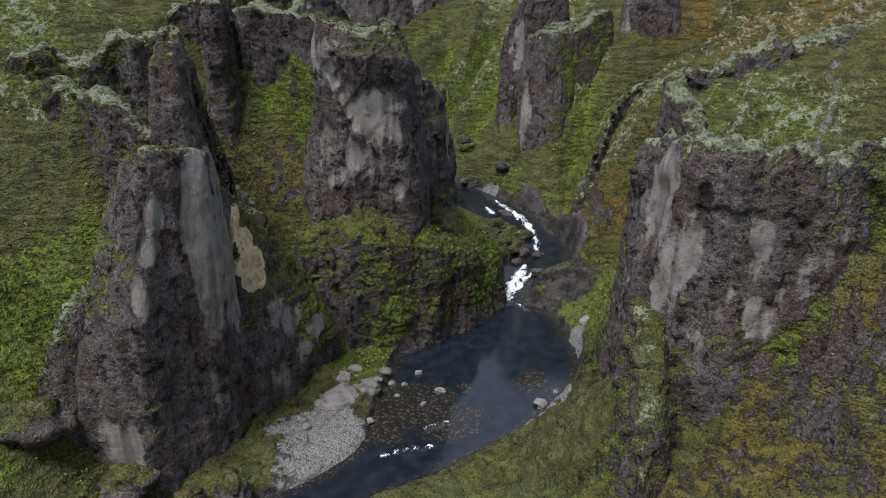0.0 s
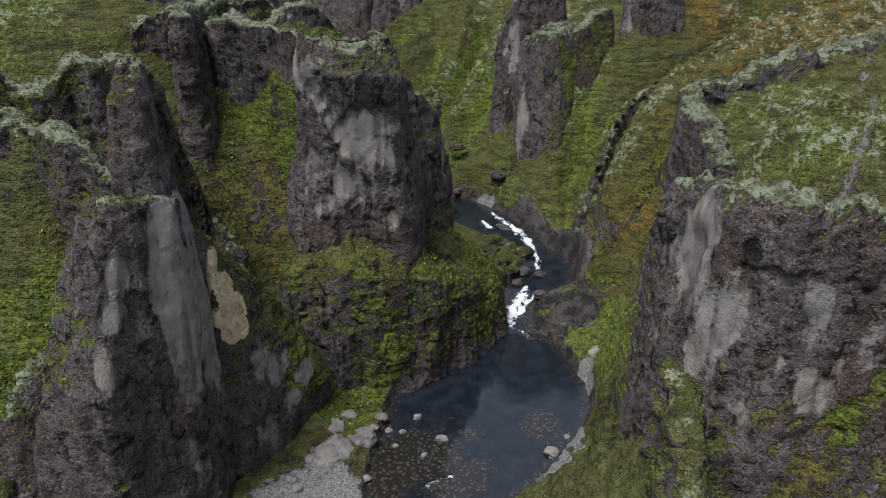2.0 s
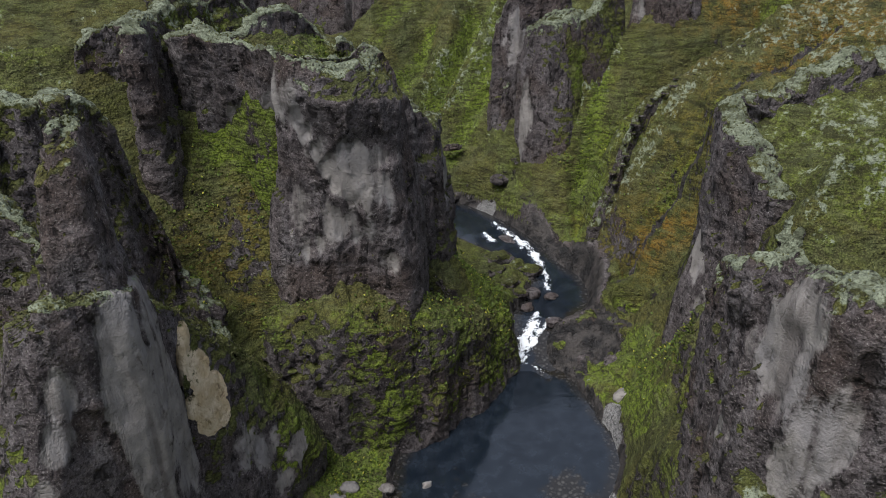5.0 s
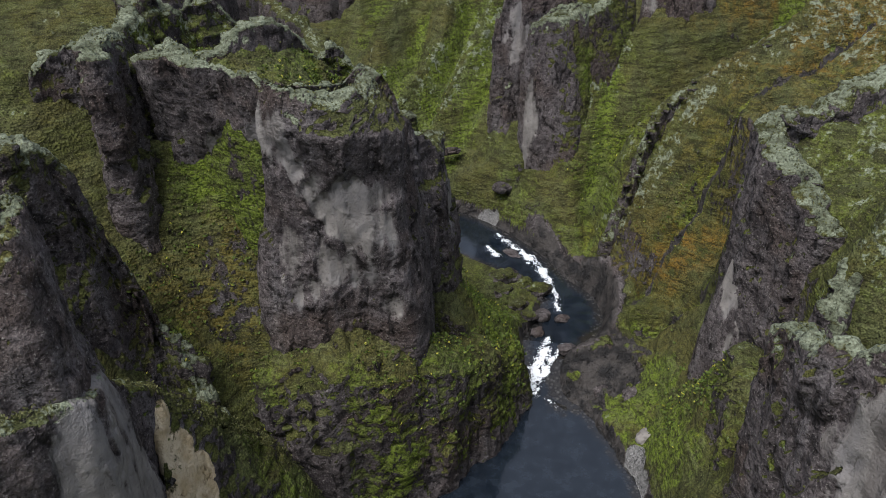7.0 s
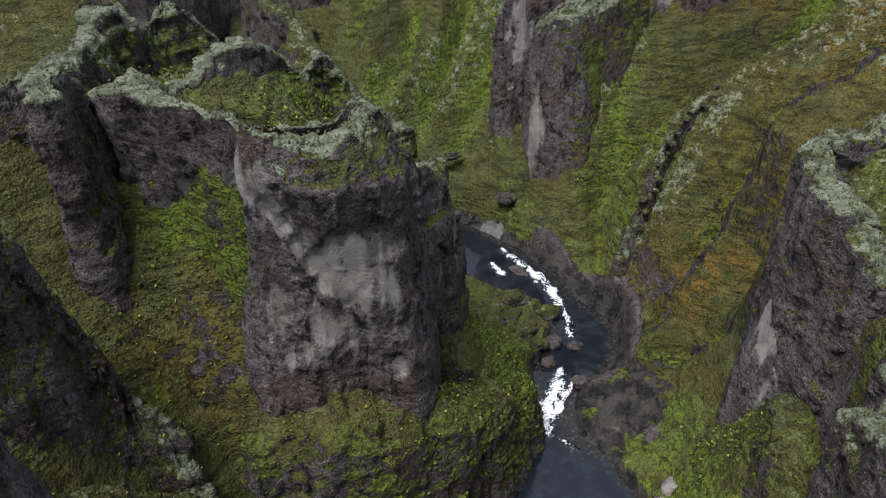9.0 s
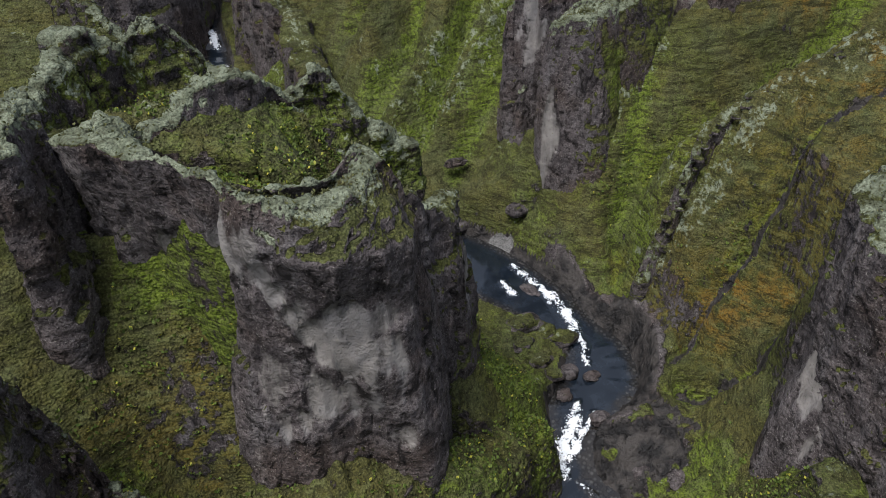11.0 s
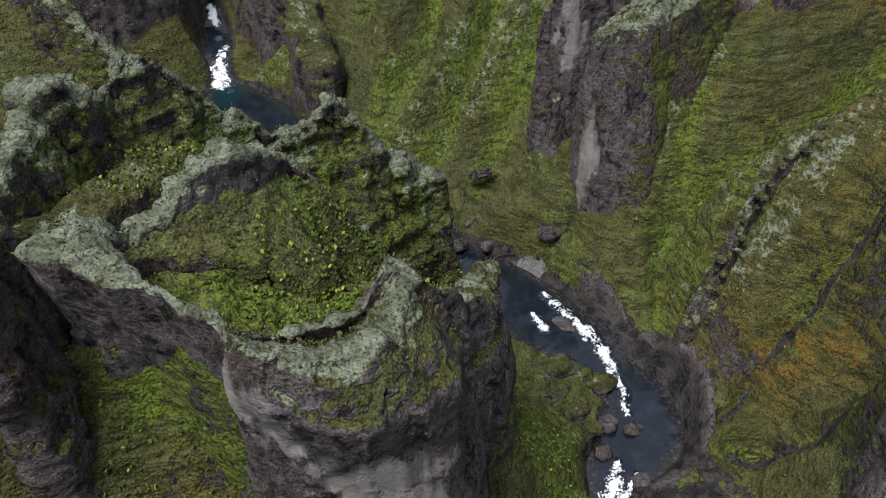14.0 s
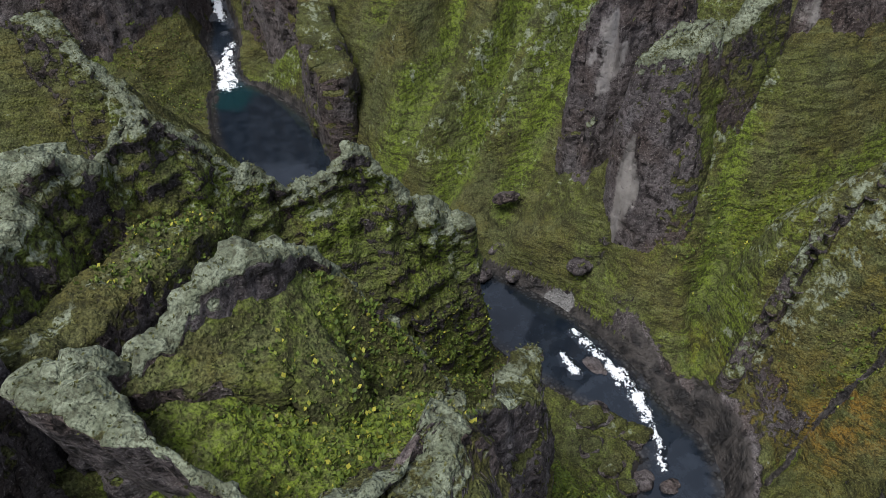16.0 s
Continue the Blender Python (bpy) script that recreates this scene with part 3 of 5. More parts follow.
def ground_height(x, y):
    p = np.stack([x, y, np.zeros(len(x))], 1)
    dist, _, row = nearest(RIVER, x, y)
    h = row[:, 2] + 0.45 + 0.06 * np.minimum(dist, 60)
    far = np.hypot(x - 5, y - 110)
    h = np.maximum(h, smooth(95, 230, far) * 58 + np.maximum(far - 230, 0) * 0.012)
    for crest, left, right, *west in TENTS:
        line = polyline(crest, 3.0)
        dd, side, r = nearest(line, x, y)
        t = r[:, 2] - dd * np.where(side > 0, left, right)
        if west:
            t = t - 26 * (1 - smooth(west[0] - 2.5, west[0] + 1, x))
        k = 1.2
        h = np.where(np.abs(h - t) < k, np.maximum(h, t) + (k - np.abs(h - t)) ** 2 / (4 * k), np.maximum(h, t))
    for line, deep, half in GULLIES:
        dd, _, _ = nearest(line, x, y)
        h = h - deep * np.clip(1 - dd / half, 0, 1) ** 1.3
    out = dist - row[:, 3]
    wall = row[:, 2] - 0.5 + np.clip(out, 0, 3) * 2.4 + np.maximum(out - 3, 0) * 1.5 + 6.0 * smooth(29, 32, x) * smooth(74, 79, y) * (1 - smooth(99, 103, y)) * np.clip(out - 8, 0, 4)
    flat = blob(np.stack([x, y, x * 0], 1), [(-13, 68, 0, 6.5, 9, 9), (18, 104, 0, 7.5, 6, 9), (13, 73, 0, 4, 7, 9)])
    wall = wall * (1 - flat) + (row[:, 2] + 0.35 * smooth(0, 0.8, out) + np.maximum(out, 0) * 0.10) * flat
    h = np.where(out > 0, np.minimum(h, wall), h)
    bed = row[:, 2] - 0.25 - 0.5 * smooth(0, 3, -out) + 0.30 * fbm(p * 0.45, 3)
    h = np.where(out <= 0, np.minimum(h, bed), h)
    return h, out, row, flat


def spread(lo, hi, step, reach):
    """Even steps from lo to hi, then ever longer ones as far as reach on both sides."""
    inner = np.arange(lo, hi, step)
    tail, d = [], step
    pos = 0.0
    while pos < reach:
        d *= 1.16
        pos += d
        tail.append(pos)
    tail = np.array(tail)
    return np.concatenate([lo - tail[::-1], inner, inner[-1] + tail])


def build_ground():
    xs = spread(-62, 74, 0.34, 4000)
    ys = spread(36, 205, 0.34, 4000)
    gx, gy = np.meshgrid(xs, ys)
    x, y = gx.ravel(), gy.ravel()
    h, out, row, flat = ground_height(x, y)
    p = np.stack([x, y, h], 1)
    far = smooth(0.3, 3.0, out) * (1 - 0.8 * flat)
    rib_g = fbm(np.stack([(x * 0.74 - y * 0.67) * 0.15, (x * 0.67 + y * 0.74) * 0.022, x * 0], 1), 2, ridged=True)
    ribs = smooth(140, 152, y) * rib_g * 1.3
    along = np.stack([(x * 0.56 - y * 0.83) * 0.24, (x * 0.83 + y * 0.56) * 0.035, x * 0], 1)
    rib_e = fbm(along, 2, ridged=True)
    on_e = smooth(24, 30, x) * smooth(104, 112, y) * (1 - smooth(128, 140, y))
    ribs += on_e * rib_e * 0.7
    rough = ribs * smooth(1, 8, out) + fbm(p * 0.11, 3) * 0.9 + fbm(p * np.array([0.45, 0.45, 0.45]), 3, ridged=True) * 0.20 + fbm(p * 1.4, 2, ridged=True) * 0.08 + fbm(p * np.array([0.14, 0.14, 1.1]), 2, ridged=True) * 0.28 * smooth(0.6, 4, out)
    warp = p + 0.6 * np.stack([fbm(p * 0.5, 2), fbm(p * 0.5 + 9, 2), p[:, 0] * 0], 1)
    dist, knob = cells(warp * np.array([0.75, 0.75, 0.9]))
    steps = np.floor(h / 1.3 + fbm(p * 0.22, 2) * 1.2) * 1.3
    rough += np.clip(h - steps, -1.2, 1.2) * -0.16
    rough += (0.3 - dist * 0.45 + knob * 0.12) + fbm(p * np.array([0.30, 0.30, 1.5]) + 3, 2, ridged=True) * 0.26
    band = np.zeros(len(x))
    for line, width in BANDS:
        dd, _, _ = nearest(line, x, y)
        band = np.maximum(band, np.exp(-((dd + 0.8 * fbm(p * 0.25, 2)) / width) ** 2))
    near_d, near_k = cells(warp * 1.5 + 7)
    rough += band * (0.55 - near_d * 0.9 + near_k * 0.35)
    rough += on_e * (fbm(np.stack([(x * 0.9 + y * 0.3) * 0.25, (y * 0.9 - x * 0.3) * 0.25, h * 1.3], 1), 2, ridged=True)) * 0.30
    h2 = h + rough * far + flat * 0.12 * fbm(p * 1.2, 2)
    v = np.stack([x, y, h2], 1)
    n = normals_of(v, len(ys), len(xs), False)
    n *= np.sign(n[:, 2:3] + 1e-9)
    patch = fbm(v * 0.07 + 3, 4)
    gully = np.zeros(len(x))
    for line, deep, half in GULLIES:
        dd, _, _ = nearest(line, x, y)
        gully = np.maximum(gully, np.exp(-(dd / (half * 0.42)) ** 2))
    gravel = blob(v, [(-13.5, 67, 0, 6, 9, 4), (11, 72.5, 0, 3.2, 8, 3), (8, 136.5, 7.5, 5, 2.2, 2), (14.2, 79, 0, 1.7, 6, 3), (19, 88.5, 0, 1.5, 4, 3)], 0.5)
    wet = np.clip(blob(v, [(18.5, 104, 2, 7.5, 6.5, 3.5), (20, 118, 5, 4, 9, 3)]) + (out < 0.8) * 0.9, 0, 1)
    lush = blob(v, [(-22, 98, 33, 5, 4, 4), (-27, 88, 19, 4, 4, 5), (-41, 66, 18, 8, 8, 9), (4, 106, 9, 5, 9, 6), (-11, 82, 1, 4, 6, 4), (24, 97, 5, 4, 5, 4), (-12, 113, 28, 8, 5, 9), (20, 90, 8, 6, 9, 7)])
    grey = 0.7 * blob(v, [(42, 90, 35, 14, 10, 8), (-48, 80, 42, 16, 8, 9), (-40, 146, 36, 16, 8, 10), (-46, 75, 30, 7, 6, 10), (36, 128, 28, 5, 2.6, 8), (46, 132, 36, 8, 2.6, 6), (-2, 168, 27, 7, 4, 6)])
    crest = smooth(0.45, 1.1, np.where(y > 140, rib_g, rib_e * on_e)) * smooth(3, 9, out)
    trough = smooth(0.2, -0.6, np.where(y > 140, rib_g, rib_e * on_e)) * smooth(3, 9, out) * np.maximum(on_e, smooth(136, 148, y))
    pale_path = np.exp(-(nearest(np.array([(52, 98, 0), (47, 90, 0), (44, 82, 0), (39, 76, 0)], float), x, y)[0] / 1.1) ** 2) * 0.55
    bank = smooth(3.6, 1.2, out) * smooth(13, 17, x) * smooth(104, 108, y) * (1 - smooth(132, 138, y))
    stream = np.zeros(len(x))
    for line, deep, half in GULLIES[2:4]:
        dd, _, _ = nearest(line, x, y)
        stream = np.maximum(stream, np.exp(-((dd - 0.3 * fbm(p * 0.4, 2)) / (half * 0.3)) ** 2))
    wet = np.maximum(np.maximum(wet, bank * 0.7), np.maximum(stream * 0.75, blob(v, [(38.8, 135.2, 25, 3, 0.9, 8)])))
    rocky = blob(v, [(36, 47, 20, 14, 9, 14), (22, 46, 10, 10, 6, 8), (30, 88, 12, 6, 8, 10), (26, 118, 10, 4, 5, 6), (24, 124, 8, 3, 5, 5), (-36, 88, 30, 8, 6, 12), (-21, 93, 23, 5, 5, 8)])
    rusty = blob(v, [(60, 122, 38, 14, 9, 9), (50, 121, 32, 8, 3, 6), (48, 150, 42, 12, 9, 8), (31, 112, 14, 7, 3, 6)])
    attrs = {
        "moss": np.clip(0.60 - 0.44 * rocky - 0.9 * bank + smooth(0.15, 0.45, n[:, 2]) * 0.45 + 0.10 * patch + 0.3 * lush + 0.4 * gully, 0, 1) * (1 - np.maximum(np.maximum(wet, gravel), 0.9 * pale_path)),
        "pale": pale_path, "tan": np.zeros(len(x)),
        "lichen": np.clip(0.36 * patch + 0.12 * smooth(28, 42, h) + 0.30 * grey + 0.18 * crest + 0.30 * band + 0.12 * on_e, 0, 0.44) * (1 - lush) * (1 - wet) * (1 - gravel),
        "green": np.clip(0.25 - 0.4 * rocky + 0.45 * patch + 0.9 * gully + 0.8 * lush + 0.35 * trough - 0.8 * rusty, 0, 1),
        "wet": wet * (1 - gravel), "gravel": gravel, "rust": np.clip(rusty + 0.35 * np.clip(patch, 0, 1) * smooth(35, 60, x) + 0.30 * on_e + 0.35 * rocky, 0, 1),
    }
    PLACES.append((v, n, attrs["moss"], attrs["green"] + 0.3 * lush, attrs["lichen"]))
    ob = new("ground", grid_mesh("ground", v, len(ys), len(xs), False, TERRAIN, attrs))
    tagged(ob, "steep mossy green canyon slopes and river bed", "ground", kind="structure")


build_ground()


def build_river():
    step = 0.3
    xs, ys = np.arange(-60, 32, step), np.arange(30, 224, step)
    gx, gy = np.meshgrid(xs, ys)
    x, y = gx.ravel(), gy.ravel()
    near = np.zeros(len(x), bool)
    for a in RIVER[::2]:
        near |= np.hypot(x - a[0], y - a[1]) < a[3] + 4.5
    level, keep = np.zeros(len(x)), np.zeros(len(x), bool)
    idx = np.nonzero(near)[0]
    dist, _, row = nearest(RIVER, x[idx], y[idx])
    level[idx] = row[:, 2]
    keep[idx] = dist < row[:, 3] + 1.3
    foam = np.zeros(len(x))
    for k, line in enumerate(FOAM):
        d, _, r = nearest(line, x[idx], y[idx])
        strong = 1.0 if k < 6 else 0.55
        foam[idx] = np.maximum(foam[idx], strong * np.clip(1.12 - d / np.maximum(r[:, 3], 0.1), 0, 1))
    v = np.stack([x, y, level], 1)
    foam = np.clip(foam * (0.92 + 0.45 * fbm(v * 0.9 + 2, 3)), 0, 1)
    v[:, 2] += foam * (0.25 + 0.35 * fbm(v * 1.3, 3))
    nx = len(xs)
    k2 = keep.reshape(len(ys), nx)
    cell = k2[:-1, :-1] & k2[1:, :-1] & k2[:-1, 1:] & k2[1:, 1:]
    r, c = np.nonzero(cell)
    quads = np.stack([r * nx + c, r * nx + c + 1, (r + 1) * nx + c + 1, (r + 1) * nx + c], 1)
    used, inv = np.unique(quads, return_inverse=True)
    me = bpy.data.meshes.new("river")
    me.from_pydata(v[used], [], inv.reshape(-1, 4).tolist())
    me.polygons.foreach_set("use_smooth", np.ones(len(quads), bool))
    me.materials.append(WATER)
    shallow = np.zeros(len(x))
    shallow[idx] = np.clip(smooth(2.2, 0.0, row[:, 3] - dist) * 0.7 + blob(v[idx], [(-3, 73, 0, 8, 7, 5), (11, 79.5, 0, 2.4, 3, 2)]) * 0.9 + blob(v[idx], [(18, 104, 1.5, 7, 5, 4)]) * 0.8, 0, 1)
    teal = blob(v, [(-35, 187, 10.5, 4.5, 6, 4)], 0.5)
    for key, val in (("foam", foam), ("shallow", shallow), ("teal", teal)):
        me.attributes.new(key, "FLOAT", "POINT").data.foreach_set("value", val[used].astype(np.float32))
    tagged(new("river", me), "dark clear river with white rapids", "river", kind="structure")


build_river()

# ---- rock formations ----
spire = formation("rock_spire", "tall dark tuff spire with a fresh tan scar", "rock spire", (-25, 67, 2))
rock_cage("body", [
    [(-28.5, 65.5, 33), (-25, 68, 34.5), (-23.2, 68.8, 33.5), (-22.5, 67.4, 33), (-22.7, 65.8, 33.6), (-24.2, 64.2, 34), (-26, 62.6, 34.6), (-27.8, 63.2, 33.5)],
    [(-31, 67, 29.5), (-25, 71, 30), (-23, 70.2, 30), (-22.2, 67.8, 30), (-22.4, 65.2, 30.5), (-24.2, 63.8, 31), (-27, 61.6, 31), (-31, 64.5, 30)],
    [(-34, 67, 19), (-26, 74, 19), (-23, 72.4, 19), (-22.6, 69.3, 18.5), (-22.3, 65.6, 18.5), (-24.6, 62.8, 18.5), (-28, 58.7, 18.5), (-33.2, 61, 19.5)],
    [(-38, 67, 8), (-26, 75, 8), (-21, 73, 8), (-22.6, 69.3, 8), (-22.6, 66.2, 8), (-25, 62.6, 8), (-28.5, 58.4, 8.5), (-35.8, 59.3, 9)],
    [(-39, 66, 0), (-26, 75, -1), (-20.5, 72.5, -1), (-22.4, 69, -1), (-22.4, 65.5, -1), (-24.5, 61.7, -1), (-28, 58.1, -1), (-36.3, 58.8, 1)]],
    spire, "sheer dark face with grey streaks", seed=1, lichen=0.45, rough=0.55, mossy=-0.04,
    pale=strip((-23.2, 65, 31.5), (-23, 65.4, 16), 1.2, 3.0, 6) + strip((-26.2, 62, 29), (-27.4, 60, 22), 0.9, 2.2, 3) + [(-23.4, 63.4, 9, 1.1, 3, 5), (-31, 58.5, 6, 2, 3, 2.5)])
rock_cage("column", [
    [(-25.3, 68.2, 44), (-25, 69.2, 44.3), (-24.4, 69.2, 44.2), (-24.1, 68.4, 44), (-24.4, 67.8, 43.8), (-25, 67.7, 43.8)],
    [(-26.1, 67.5, 41), (-25.6, 70, 41.6), (-24.2, 69.8, 41.6), (-23.6, 68, 41.2), (-24, 66.2, 41.5), (-25.6, 65.8, 41.2)],
    [(-26.6, 66.5, 37), (-26, 71, 37), (-24.2, 70.4, 37), (-23.4, 67.8, 37), (-23.6, 65.4, 37), (-25.8, 65, 37)],
    [(-27.2, 65.5, 32), (-26.5, 71.5, 32), (-23.6, 71, 32), (-22.9, 68, 32), (-23, 65.6, 32), (-26, 64.8, 32)]],
    spire, "slim dark column with a lichen cap", rough=0.35, seed=1.4, lichen=0.75, mossy=-0.05, ledge=0.8)
rock_cage("boss", [
    [(-23.8, 76.5, 26), (-21, 80.5, 20.5), (-18, 83, 15), (-16.8, 82.4, 13.6), (-17.8, 80.6, 14.8), (-20.4, 77.6, 20.3), (-23, 75.6, 25)],
    [(-25, 78, 23), (-21.5, 83, 17), (-17, 85, 11), (-14.9, 83, 9.5), (-16, 78.6, 10.5), (-19.6, 74.2, 14.5), (-22.4, 72.4, 19.5)],
    [(-25.5, 78, 8), (-21, 85, 6), (-16, 86, 5), (-13.6, 83.2, 5), (-15.4, 78, 5.5), (-18.9, 73.2, 7), (-22, 70.2, 8)],
    [(-25, 78, -1), (-21, 84, -1), (-16.6, 85.4, -1), (-14.8, 82.6, -1), (-16.6, 78, -1.2), (-19.6, 73.2, -1), (-22, 70, -1)]],
    spire, "rounded brown boss with a fresh tan scar and pale patches", seed=1.9, mossy=0.28, lichen=0.12, rough=0.6,
    tan=[(-23.1, 75.3, 23.6, 0.9, 1.7, 1.9), (-22.1, 74.4, 21.4, 1.7, 2.2, 2.4), (-20.9, 74, 19.2, 2.5, 2.6, 2.2), (-20.6, 73.4, 17.2, 2.1, 2.2, 1.5)],
    pale=[(-17.4, 76.2, 11, 2.0, 2.4, 1.7), (-15.4, 79, 8.6, 1.5, 2.4, 1.4), (-19.4, 73.8, 12.6, 1.3, 2.2, 1.8), (-18.9, 73, 4.4, 1.1, 2, 2.6), (-16.4, 77.4, 6.4, 1.1, 2, 1.4)],
    turf=[(-19.5, 80.6, 17, 4, 2.6, 4), (-18.4, 74.2, 3.4, 1.8, 2, 1.2), (-15.6, 82, 9, 2, 2.6, 4)], bare=[(-19, 74, 5, 5, 3, 5)])
rock_loft("saddle", [(-26, 70, 33, 0.8, 0.8, 3, 3), (-25.4, 73, 29.5, 0.8, 0.8, 3.4, 3), (-24.2, 76.4, 26, 0.9, 0.9, 3, 3)], 2, spire, power=(0.8, 0.8), seed=1.7, mossy=0.1, lichen=0.3, rough=0.5)
cliff = formation("tuff_cliff", "massive pale tuff cliff with a grassy bowl on top", "cliff", (-10, 97, 2))
rock_loft("mesa", [(-21.8, 101.2, 43, 0.5, 1.5, 4, 1.5), (-19.3, 103.4, 43.3, 0.5, 3, 4, 5), (-17.5, 105.2, 44.0, 0.5, 6, 5, 13), (-13.5, 108, 41.6, 0.5, 6, 5, 13), (-9.5, 106.8, 37.4, 0.5, 5, 5, 10), (-5, 104.5, 31.5, 0.6, 3, 5, 6)], 2.0, cliff, power=(1.0, 0.6), lip=0.62, bow=0.85, seed=2, mossy=0.40, lichen=0.25, jag=0.3, rough=0.55, green=0.4, turf=[(-12, 100, 38, 6.5, 5, 5)])
rock_loft("hollow_floor", [(-20.6, 100.2, 41.0, 2.6, 2.2, 3.4, 2.6), (-16.5, 98.2, 39.6, 4.2, 3.2, 5, 3.6), (-12, 96.8, 38.6, 5.4, 3.8, 6, 4.2), (-8.6, 98, 37.8, 4, 2.8, 5, 3.2)], 22, cliff, "bright green herbs on the hollow's floor", lip=0.12, seed=2.6, mossy=0.7, lichen=0.0, green=0.8, jag=0.4, rough=0.3, turf=[(-13, 97, 39, 9, 5, 5)])
rock_cage("face", [
    [(-15.2, 92.2, 43.4), (-13.2, 92.3, 42.8), (-8.8, 94.4, 42.2), (-7.4, 97.4, 43), (-6.5, 96.4, 42.4), (-7.4, 92.8, 41.8), (-11.5, 91, 42.6), (-14.6, 91.2, 43.2)],
    [(-16, 92.6, 40.5), (-13, 95, 39), (-7, 99.5, 37), (-4.6, 97, 37.5), (-5.0, 92.6, 38.6), (-8.2, 89.8, 39), (-11.6, 89.7, 39.5), (-14.6, 90.6, 40)],
    [(-16.2, 93, 36), (-13, 96, 35), (-6, 100, 33), (-4.2, 97.5, 33), (-5.4, 92.6, 35), (-8, 90.8, 35), (-11.7, 90.5, 35.6), (-14, 91.4, 36.5)],
    [(-17, 94, 28.5), (-13, 98, 28), (-4, 101, 26), (-2.8, 98, 25.5), (-5.4, 91.8, 27), (-7.6, 91, 27.5), (-11, 91.8, 29), (-14.6, 92, 28.8)]]
    + [[(-18.5, 93, 20), (-13, 98, 18), (-3, 102, 18), (-2.4, 98, 19), (-4.6, 91.3, 20.5), (-8.4, 92.8, 21.5), (-12.6, 91.2, 21.5), (-16.5, 91.6, 20.5)],
       [(-19.5, 92.5, 9), (-13, 98, 9), (-3, 103, 9), (-1.6, 98, 9), (-3.6, 91, 10), (-8, 90.5, 10), (-13, 90, 10), (-17.5, 90.4, 10)]],
    cliff, "pale bare tuff face under a dark mossy crust", seed=3, lichen=0.75, rough=0.6, mossy=-0.02, sink=1.6,
    pale=strip((-14.6, 91, 39.6), (-10.8, 91, 31), 1.2, 2.0, 6) + [(-7.8, 91, 33.4, 2.8, 3, 1.8), (-9, 91.5, 30, 2.5, 3, 2.5), (-14.4, 92, 28.2, 2.4, 3, 3.2), (-13.2, 92, 24.5, 1.7, 3, 2.5), (-7.2, 91.5, 26.5, 1.9, 3, 3.4), (-9.8, 93, 25, 1.8, 3, 2), (-5.8, 91.5, 22, 1, 2.5, 2), (-11, 91.5, 26.5, 3.6, 3, 3.6), (-7.4, 91, 29.6, 2.8, 3, 3.4)],
    turf=[(-9.6, 92, 19, 1.4, 3, 3)])
rock_loft("shoulder", [(-6.8, 97.2, 41.6, 0.6, 0.6, 4, 1.2), (-4.4, 101, 36.8, 0.6, 0.6, 4, 1.4), (-2.6, 103.8, 33.6, 0.6, 0.6, 4, 2.6), (-1.0, 106.4, 32.8, 0.6, 0.6, 4, 2.8), (-0.5, 108.6, 32.4, 0.5, 0.5, 3, 2.8)], 8, cliff, "knobbly shoulder running out to a pinnacle", power=(1.0, 0.8), seed=3.9, mossy=0.08, lichen=0.5, ledge=0.9, rough=0.7,
          pale=[(0.2, 106.5, 25, 1.2, 2, 4)])
rock_loft("arm", [(-26.2, 100.2, 43.6, 0.8, 0.8, 1.2, -0.4), (-23.6, 98.6, 44.6, 1.1, 0.9, 1.2, -1.6), (-20.5, 96.4, 44.0, 0.45, 0.6, 1.0, -2.2), (-17, 94.0, 43.6, 0.4, 0.6, 1.0, -1.8), (-14.8, 92.2, 43.0, 0.5, 0.6, 1.0, -1.2)], 33, cliff, "overhanging rock arm with a pale underside", power=(1, 1.3), seed=4, rough=0.45, lichen=0.7, jag=0.5,
          pale=[(-20.5, 98, 36.5, 3, 3, 2.4), (-17.5, 96, 36, 3.5, 3.5, 3.0), (-15, 93.5, 36.5, 2.4, 3, 4)])
rock_loft("rim", [(-24.6, 100.2, 44.2, 0.6, 0.6, 1.5, 0.8), (-22.2, 101.4, 44.0, 0.5, 0.5, 2, 0.8), (-20.3, 103, 44.0, 0.6, 0.6, 4, 1.2), (-17.3, 106.0, 45.2, 0.6, 0.6, 6, 1.8), (-14.5, 108.3, 43, 0.6, 0.6, 6, 2), (-12.3, 109.6, 41, 0.5, 0.5, 6, 2), (-9.3, 107.8, 36.8, 0.5, 0.5, 5, 2), (-6.5, 105, 32.5, 0.5, 0.5, 4, 2)], 8, cliff, "knobbly lichen-covered rock rim",
          power=(0.8, 0.9), seed=5, mossy=0.15, lichen=0.9, jag=1.0, rough=0.7)
rock_loft("apron", [(-18, 90.6, 17, 1.5, 1.8, 4, 3.6), (-12, 90.2, 19.2, 2, 2.6, 4, 4.2), (-5, 91.8, 17.2, 2.5, 2.8, 5, 4.4), (1, 97.2, 13, 2, 2.4, 4, 4.2), (6.6, 102.2, 8, 1.2, 1.4, 3, 3.2)], -1.5, cliff, "bulging lower cliff covered in thick moss", power=(1, 0.45), lip=0.9, seed=6, mossy=0.40, lichen=0.06, green=0.42, rough=0.95, ledge=0.3,
          bare=[(-3, 87.5, 0.5, 12, 5, 2.4), (5, 94.5, 0.6, 6, 6, 2.2), (-15.6, 87, 6, 2.0, 4, 4), (-12.5, 86.8, 3, 1.2, 4, 3.4)])
wing = formation("rock_ridge", "jagged rock wall with a lichen crest beside a green hollow", "rock ridge", (-30, 105, 20))
